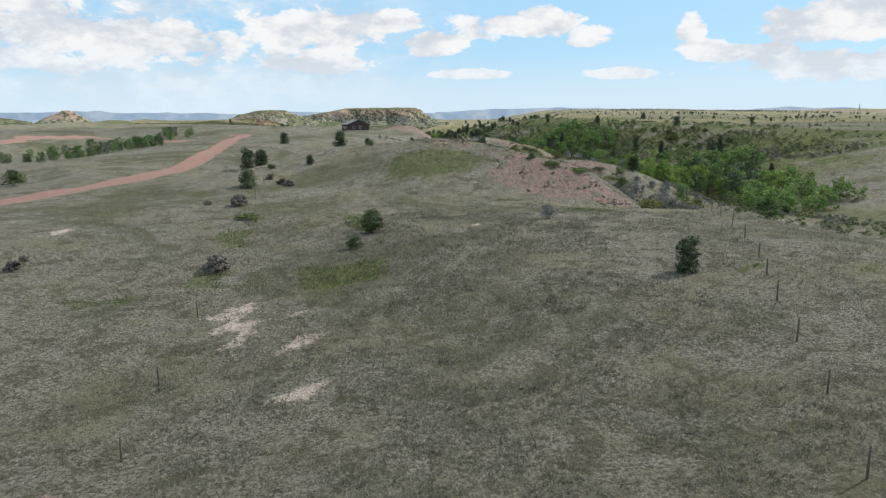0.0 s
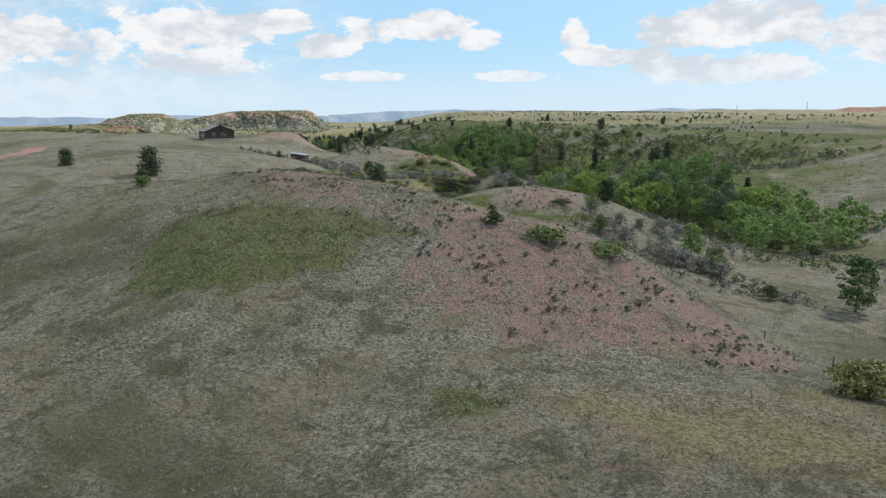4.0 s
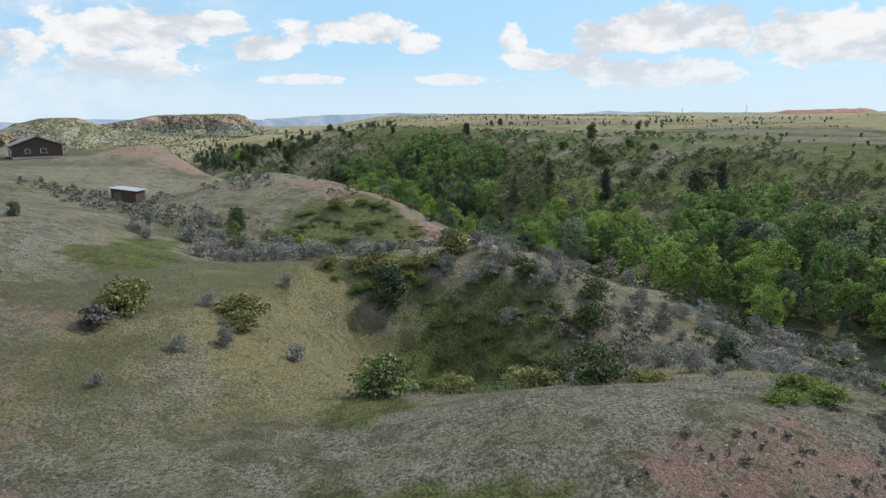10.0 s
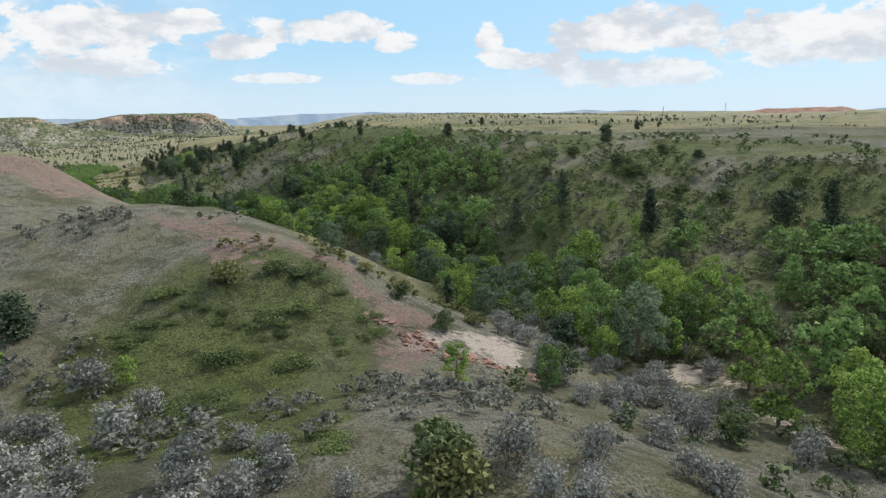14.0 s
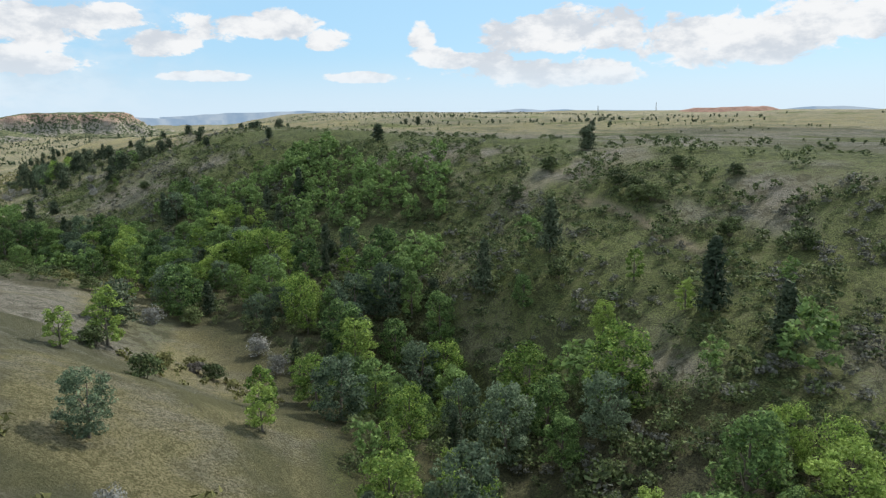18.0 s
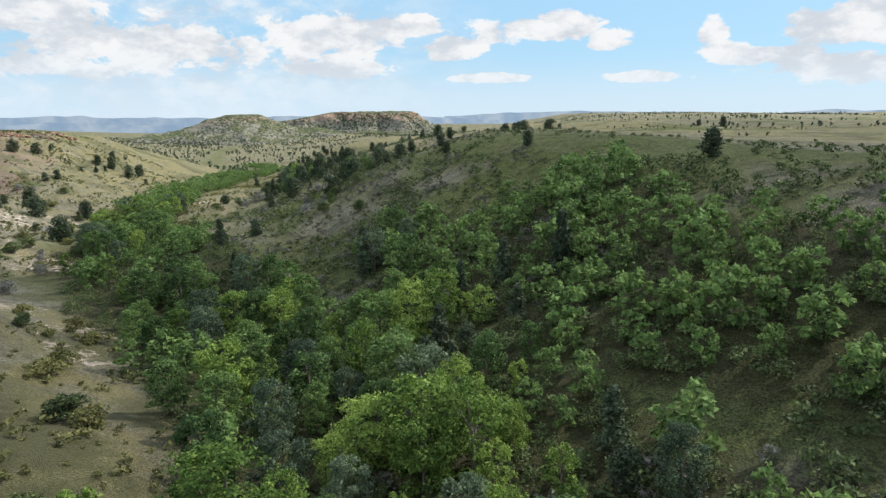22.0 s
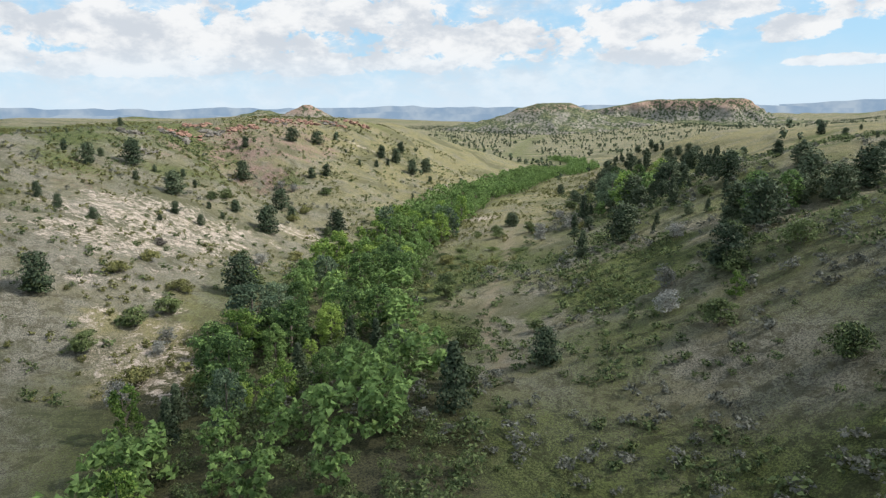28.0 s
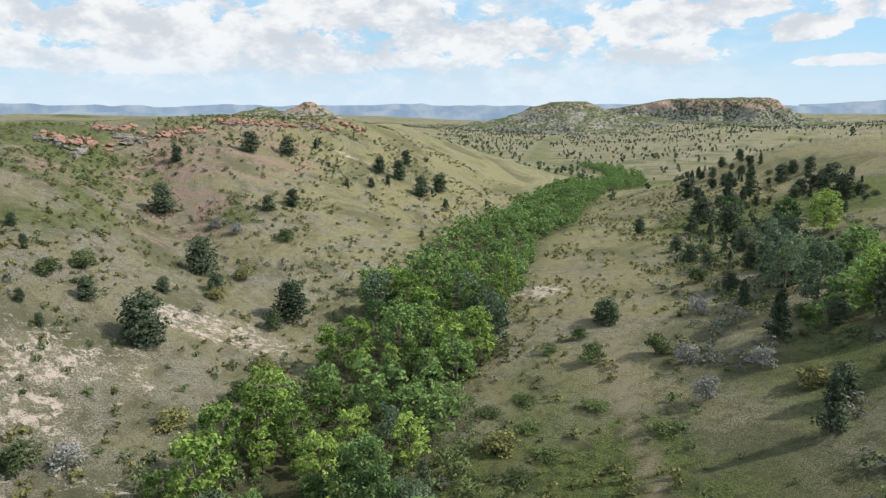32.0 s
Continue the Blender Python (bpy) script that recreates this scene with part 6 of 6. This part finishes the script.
joined("soil_clumps", thin(clods, 0.45), 0.10, 0.34, [form(270 + k, "bush", 0.5, 0.55, 5, 7, 0.14) for k in range(4)], LEAF_DULL, "grey-green clumps of weeds holding the red soil", "weeds", 29, 0.03)
joined("green_grass", leafy, 0.12, 0.36, tufts, GRASS_GREEN, "patches of short green grass", "grass", 10, 0.02)

# ---- stones ----


def stone_mesh(seed, sub=2, rag=0.5):
    bm = bmesh.new()
    bmesh.ops.create_icosphere(bm, subdivisions=sub, radius=1.0)
    for v in bm.verts:
        k = 1 + rag * noise.noise(v.co * 1.3 + Vector((seed * 3.1, seed, 0))) + 0.5 * rag * noise.noise(v.co * 3.1 + Vector((seed, 0, seed)))
        v.co = v.co * k
        v.co.z *= 0.7
    mesh = bpy.data.meshes.new("rock")
    bm.to_mesh(mesh)
    bm.free()
    return mesh


STONES = [stone_mesh(k, 2, 0.8) for k in range(6)]
for s in STONES:
    s.materials.append(GREY_ROCK)


RED_STONES = [stone_mesh(30 + k, 1, 0.95) for k in range(4)]
for s in RED_STONES:
    s.materials.append(SCORIA)


def outcrop(x, y, long, count, turn, size, label="broken ledge of lichen-grey sandstone rock", stones=STONES):
    root = new("rock_outcrop")
    root.matrix_basis = pose(x, y, ground_at(x, y))
    tagged(root, label, "rock", "rock outcrops")
    c, s = math.cos(radians(turn)), math.sin(radians(turn))
    for k in range(count):
        u, v = (rng.uniform(-1, 1) * long, rng.normal() * size * 1.5)
        px, py = u * c - v * s, u * s + v * c
        ob = new("rock", stones[rng.randint(len(stones))])
        ob.parent = root
        q = size * rng.uniform(0.45, 1.1)
        ob.matrix_basis = pose(px, py, ground_at(x + px, y + py) - ground_at(x, y) + q * 0.15, rng.uniform(-20, 20), rng.uniform(-20, 20), rng.uniform(0, 360))
        ob.scale = (q, q * rng.uniform(0.7, 1.2), q * rng.uniform(0.6, 1.0))


for row in ((-7.7, 190.3, 4.0, 16, 10, 0.8), (3, 178.9, 2.8, 12, -35, 0.7), (0.4, 164.1, 1.8, 9, -20, 0.8), (-0.7, 152.4, 1.8, 9, -20, 0.8), (17.2, 151.7, 1.4, 7, -35, 0.5), (8.8, 147, 0.9, 5, 10, 0.5), (10.2, 147.6, 0.8, 5, 0, 0.5), (7, 147.8, 0.7, 4, 0, 0.4), (-6, 211.8, 3.5, 10, 5, 0.8), (30.5, 312.3, 2.2, 8, 20, 0.7), (47.6, 134.4, 1.4, 6, 0, 0.5), (40.8, 143.1, 0.9, 4, 0, 0.5),
            (-177, 607, 5, 14, 60, 1.7), (-175, 587, 4, 10, 90, 1.7), (-188, 636, 4, 12, 80, 1.6), (-189, 677, 6, 12, 80, 1.5), (-186, 712, 5, 10, 80, 1.5), (-145, 569, 4, 8, 60, 1.1)):
    outcrop(*row)
for row in ((-184, 612, 5, 22, 70, 1.5), (-203, 639, 6, 16, 70, 1.6), (-186, 643, 5, 24, 60, 1.3), (-184, 654, 5, 22, 80, 1.3), (-192, 675, 6, 18, 75, 1.5), (-187, 698, 6, 22, 70, 1.5), (-185, 715, 6, 20, 70, 1.6), (-189, 742, 6, 16, 70, 1.8), (-188, 622, 5, 18, 60, 1.2), (-191, 687, 5, 16, 70, 1.3)):
    outcrop(*row, "crumbling ledge of red-brown scoria on the crest", RED_STONES)
for row in ((50, 261, 5, 40, -38, 0.42), (54, 258, 3.5, 24, -38, 0.4), (46, 266, 3, 20, -30, 0.36)):
    outcrop(*row, "crumbling ledge of red-brown scoria on the crest", RED_STONES)
pile = new("stone_pile")
pile.matrix_basis = pose(15.7, 172.6, ground_at(15.7, 172.6))
tagged(pile, "low heap of pinkish broken scoria stones in the grass", "stone pile")
PINK = plain_mat("pink_scoria", (0.22, 0.145, 0.13), (0.40, 0.29, 0.265), 5)
pinks = [stone_mesh(20 + k, 1) for k in range(4)]
for s in pinks:
    s.materials.append(PINK)
for k in range(290):
    a, d = rng.uniform(0, 6.28), rng.uniform() ** 0.6
    px, py = 2.0 * d * math.cos(a), 1.35 * d * math.sin(a)
    ob = new("stone", pinks[k % 4])
    ob.parent = pile
    q = rng.uniform(0.06, 0.14)
    ob.matrix_basis = pose(px, py, ground_at(15.7 + px, 172.6 + py) - ground_at(15.7, 172.6) + 0.5 * (1 - d * d) * rng.uniform(0.5, 1), 0, 0, rng.uniform(0, 360))
    ob.scale = (q, q, q)

# loose scoria chips on the red soil
chips = rng.uniform((-20, 85), (70, 215), (26000, 2))
chips = chips[ragged(chips[:, 0], chips[:, 1], RED_GROUND)][:9000]
chip = np.array([(1, 0, 0), (-0.5, 0.8, 0), (-0.5, -0.8, 0), (0.1, 0, 0.7)], float)
chip_form = [(chip, np.array([(0, 1, 3), (1, 2, 3), (2, 0, 3)]), 0.7)]
joined("scoria_chips", chips, 0.015, 0.05, chip_form, PINK, "loose red scoria chips on bare soil", "stones", 12, 0.01)

# ---- water in the creek ----
WATER, wg = material("creek_water")
ripple = wg.noise(wg.add("ShaderNodeNewGeometry").outputs["Position"], 2.0, 3.0)
finish(wg, (0.03, 0.035, 0.028), 0.06, wg.add("ShaderNodeBump", {"Strength": 0.08, "Distance": 0.1, "Height": ripple}).outputs[0], 0.0, 0.5)
wv, wf = [], []
for k, (x, y) in enumerate(POOL):
    ax, ay = POOL[max(k - 1, 0)]
    bx2, by2 = POOL[min(k + 1, len(POOL) - 1)]
    long_ = math.hypot(bx2 - ax, by2 - ay)
    ox, oy = (by2 - ay) / long_, (ax - bx2) / long_
    wv += [(x - 4.6 * ox, y - 4.6 * oy, LEVEL), (x + 4.6 * ox, y + 4.6 * oy, LEVEL)]
wf = [(2 * k, 2 * k + 1, 2 * k + 3, 2 * k + 2) for k in range(len(POOL) - 1)]
wm = sheet("water", np.array(wv), np.array(wf))
wm.materials.append(WATER)
tagged(new("water", wm), "dark still creek pool reflecting the sky", "water", kind="structure")

# ---- fences ----


def box_mesh(name, sx_, sy_, sz_, bevel=0.0):
    bm = bmesh.new()
    bmesh.ops.create_cube(bm, size=1.0)
    bmesh.ops.scale(bm, vec=(sx_, sy_, sz_), verts=bm.verts)
    if bevel:
        bmesh.ops.bevel(bm, geom=bm.edges[:], offset=bevel, segments=2, affect="EDGES")
    mesh = bpy.data.meshes.new(name)
    bm.to_mesh(mesh)
    bm.free()
    return mesh


WIRE = plain_mat("fence_wire", (0.10, 0.09, 0.08), (0.16, 0.14, 0.12), 20, 0.5, 0.0, 0.8)
POST = limb_mesh([[(0, 0, -0.3, 0.06), (0.01, 0, 0.6, 0.055), (0.0, 0.01, 1.3, 0.05), (0, 0.01, 1.33, 0.01)]], 7)
POST.materials.append(POST_WOOD)


def fence(spots_):
    x0, y0 = spots_[0]
    z0 = ground_at(x0, y0)
    root = new("fence")
    root.matrix_basis = pose(x0, y0, z0)
    tagged(root, "old wire pasture fence on weathered wooden posts", "fence")
    tops = []
    for x, y in spots_:
        ob = new("post", POST)
        ob.parent = root
        ob.matrix_basis = pose(x - x0, y - y0, ground_at(x, y) - z0, rng.uniform(-4, 4), rng.uniform(-4, 4), rng.uniform(0, 360))
        ob.scale = (1, 1, rng.uniform(0.9, 1.08))
        tops.append((x - x0, y - y0, ground_at(x, y) - z0))
    for h in (0.45, 0.8, 1.12):
        for a, b in zip(tops[:-1], tops[1:]):
            way_ = Vector(b) - Vector(a)
            side_ = Vector((-way_.y, way_.x, 0)).normalized() * 0.006
            p, q = Vector(a) + Vector((0, 0, h)), Vector(b) + Vector((0, 0, h))
            mid_ = (p + q) / 2 - Vector((0, 0, 0.04))
            up_ = Vector((0, 0, 0.006))
            vs = [c + e for c in (p, mid_, q) for e in (-side_, up_, side_)]
            fs = [(k * 3 + j, k * 3 + (j + 1) % 3, k * 3 + 3 + (j + 1) % 3, k * 3 + 3 + j) for k in range(2) for j in range(3)]
            part("wire", sheet("wire", np.array(vs), np.array(fs)), WIRE, root)


fence([(14.2, 15.5), (16.0, 21.6), (18.3, 28.1), (20.3, 34.5), (22.3, 40.7), (24.2, 46.0), (25.9, 50.8), (28.0, 57.8), (30.5, 66.0), (33.0, 74.5), (35.0, 82.0), (35.5, 88.5), (38.5, 98), (41.5, 108), (44.5, 120), (46.0, 130), (46.1, 137.7), (47, 146)])
fence([(-14.5, 26), (-16.6, 34.6), (-18.6, 46), (-21, 58), (-24.5, 78.8), (-28.6, 96.4), (-30.7, 108.8), (-32, 122)])

# ---- house and shed ----
SIDING = plain_mat("brown_siding", (0.060, 0.040, 0.036), (0.085, 0.058, 0.052), 5)
ROOF = plain_mat("grey_shingles", (0.11, 0.11, 0.115), (0.17, 0.17, 0.18), 7)
TRIM = plain_mat("pale_trim", (0.45, 0.43, 0.40), (0.6, 0.58, 0.55), 6)
BLOCK = plain_mat("concrete_base", (0.26, 0.25, 0.23), (0.38, 0.36, 0.34), 4)
TIN = plain_mat("blue_grey_tin", (0.24, 0.28, 0.31), (0.36, 0.40, 0.43), 3, 0.45, 0.1, 0.3)
GLASS, gg = material("window_glass")
finish(gg, (0.05, 0.06, 0.07), 0.05, None, 0.0, 0.6)


def prism(name, outline, depth):
    """A solid from an outline in x and z, drawn out along y."""
    n = len(outline)
    bm = bmesh.new()
    a = [bm.verts.new((x, -depth / 2, z)) for x, z in outline]
    b = [bm.verts.new((x, depth / 2, z)) for x, z in outline]
    bm.faces.new(a)
    bm.faces.new(b[::-1])
    for k in range(n):
        bm.faces.new((a[k], b[k], b[(k + 1) % n], a[(k + 1) % n]))
    bmesh.ops.recalc_face_normals(bm, faces=bm.faces)
    mesh = bpy.data.meshes.new(name)
    bm.to_mesh(mesh)
    bm.free()
    return mesh


def house(x, y, turn):
    root = new("house")
    root.matrix_basis = pose(x, y, ground_at(x, y) - 0.1, 0, 0, turn)
    tagged(root, "dark brown single-storey cabin with a grey gabled roof", "house")
    w, d, eave, peak = 6.4, 6.0, 3.9, 6.4
    part("wall", prism("wall", [(-w, 0.7), (w, 0.7), (w, eave), (0, peak), (-w, eave)], 2 * d), SIDING, root)
    part("foundation", prism("foundation", [(-w + 0.05, -1.5), (w - 0.05, -1.5), (w - 0.05, 0.7), (-w + 0.05, 0.7)], 2 * d - 0.1), BLOCK, root)
    rise = (peak - eave) / w
    for s in (-1, 1):
        part("roof", prism("roof", [(0, peak + 0.02), (s * (w + 0.6), eave - 0.6 * rise + 0.02), (s * (w + 0.6), eave - 0.6 * rise + 0.2), (0, peak + 0.22)], 2 * d + 1.2), ROOF, root)
        slope_len = math.hypot(w + 0.6, (w + 0.6) * rise)
        for course in range(9):
            u = (course + 0.5) / 9
            ob = part("shingle_course", box_mesh("shingle_course", slope_len / 9 * 1.06, 2 * d + 1.2, 0.03), ROOF, root)
            ob.matrix_basis = pose(s * u * (w + 0.6), 0, peak + 0.24 - u * (w + 0.6) * rise, 0, s * math.degrees(math.atan(rise)) + s * 0.6, 0)
    for px, py, turn_w, size in ((1.5, -d - 0.02, 0, (1.5, 1.1)), (-2.6, -d - 0.02, 0, (1.1, 1.1)), (-w - 0.02, -3.5, 90, (1.4, 1.1)), (-w - 0.02, 2.5, 90, (1.4, 1.1))):
        frame_ob = part("window", box_mesh("window", size[0] + 0.2, 0.08, size[1] + 0.2, 0.01), TRIM, root)
        frame_ob.matrix_basis = pose(px, py, 2.3, 0, 0, turn_w)
        part("pane", box_mesh("pane", size[0], 0.1, size[1]), GLASS, frame_ob)
    door = part("door", box_mesh("door", 1.0, 0.1, 2.05, 0.01), TRIM, root)
    door.matrix_basis = pose(-w - 0.03, -0.6, 1.73, 0, 0, 90)
    step = part("porch_step", box_mesh("porch_step", 1.6, 2.2, 0.5, 0.03), POST_WOOD, root)
    step.matrix_basis = pose(-w - 0.8, -0.6, 0.4)


house(-51, 376, 24)


def shed(x, y, turn):
    root = new("shed")
    root.matrix_basis = pose(x, y, ground_at(x, y) + 0.1, 0, 0, turn)
    tagged(root, "small dark open shed with a sloping blue-grey tin roof", "shed")
    part("wall", prism("wall", [(-2.6, 0), (2.6, 0), (2.6, 2.1), (-2.6, 2.7)], 3.4), SIDING, root)
    part("roof", prism("roof", [(-3.0, 2.78), (3.0, 2.1), (3.0, 2.2), (-3.0, 2.88)], 4.2), TIN, root)
    for k in range(9):
        rib = part("rib", box_mesh("rib", 6.05, 0.06, 0.05), TIN, root)
        rib.matrix_basis = pose(0, -2.0 + k * 0.5, 2.53, 0, math.degrees(math.atan(0.68 / 6)), 0)
    opening = part("door", box_mesh("door", 1.4, 0.06, 1.9), POST_WOOD, root)
    opening.matrix_basis = pose(-1.3, -1.72, 0.97)


shed(-9.5, 297, -20)

# ---- power pylons on the skyline ----
STEEL = plain_mat("galvanised_steel", (0.25, 0.26, 0.27), (0.36, 0.37, 0.38), 3, 0.5, 0.1, 0.6)


def pylon(x, y, tall):
    root = new("power_pylon")
    root.matrix_basis = pose(x, y, ground_at(x, y) - 0.5, 0, 0, 35)
    tagged(root, "slim steel power-line pylon on the far skyline", "pylon", "pylons")
    for sx_ in (-1, 1):
        for sy_ in (-1, 1):
            part("leg", limb_mesh([[(sx_ * 2.6, sy_ * 2.6, 0, 0.28), (sx_ * 0.9, sy_ * 0.9, tall * 0.6, 0.24), (sx_ * 0.3, sy_ * 0.3, tall, 0.2)]], 4), STEEL, root)
    for h, w in ((0.66, 5.0), (0.8, 4.2), (0.93, 3.2)):
        ob = part("crossarm", box_mesh("crossarm", 2 * w, 0.5, 0.4), STEEL, root)
        ob.location = (0, 0, tall * h)


pylon(1650, 2140, 30)
pylon(1120, 1750, 26)
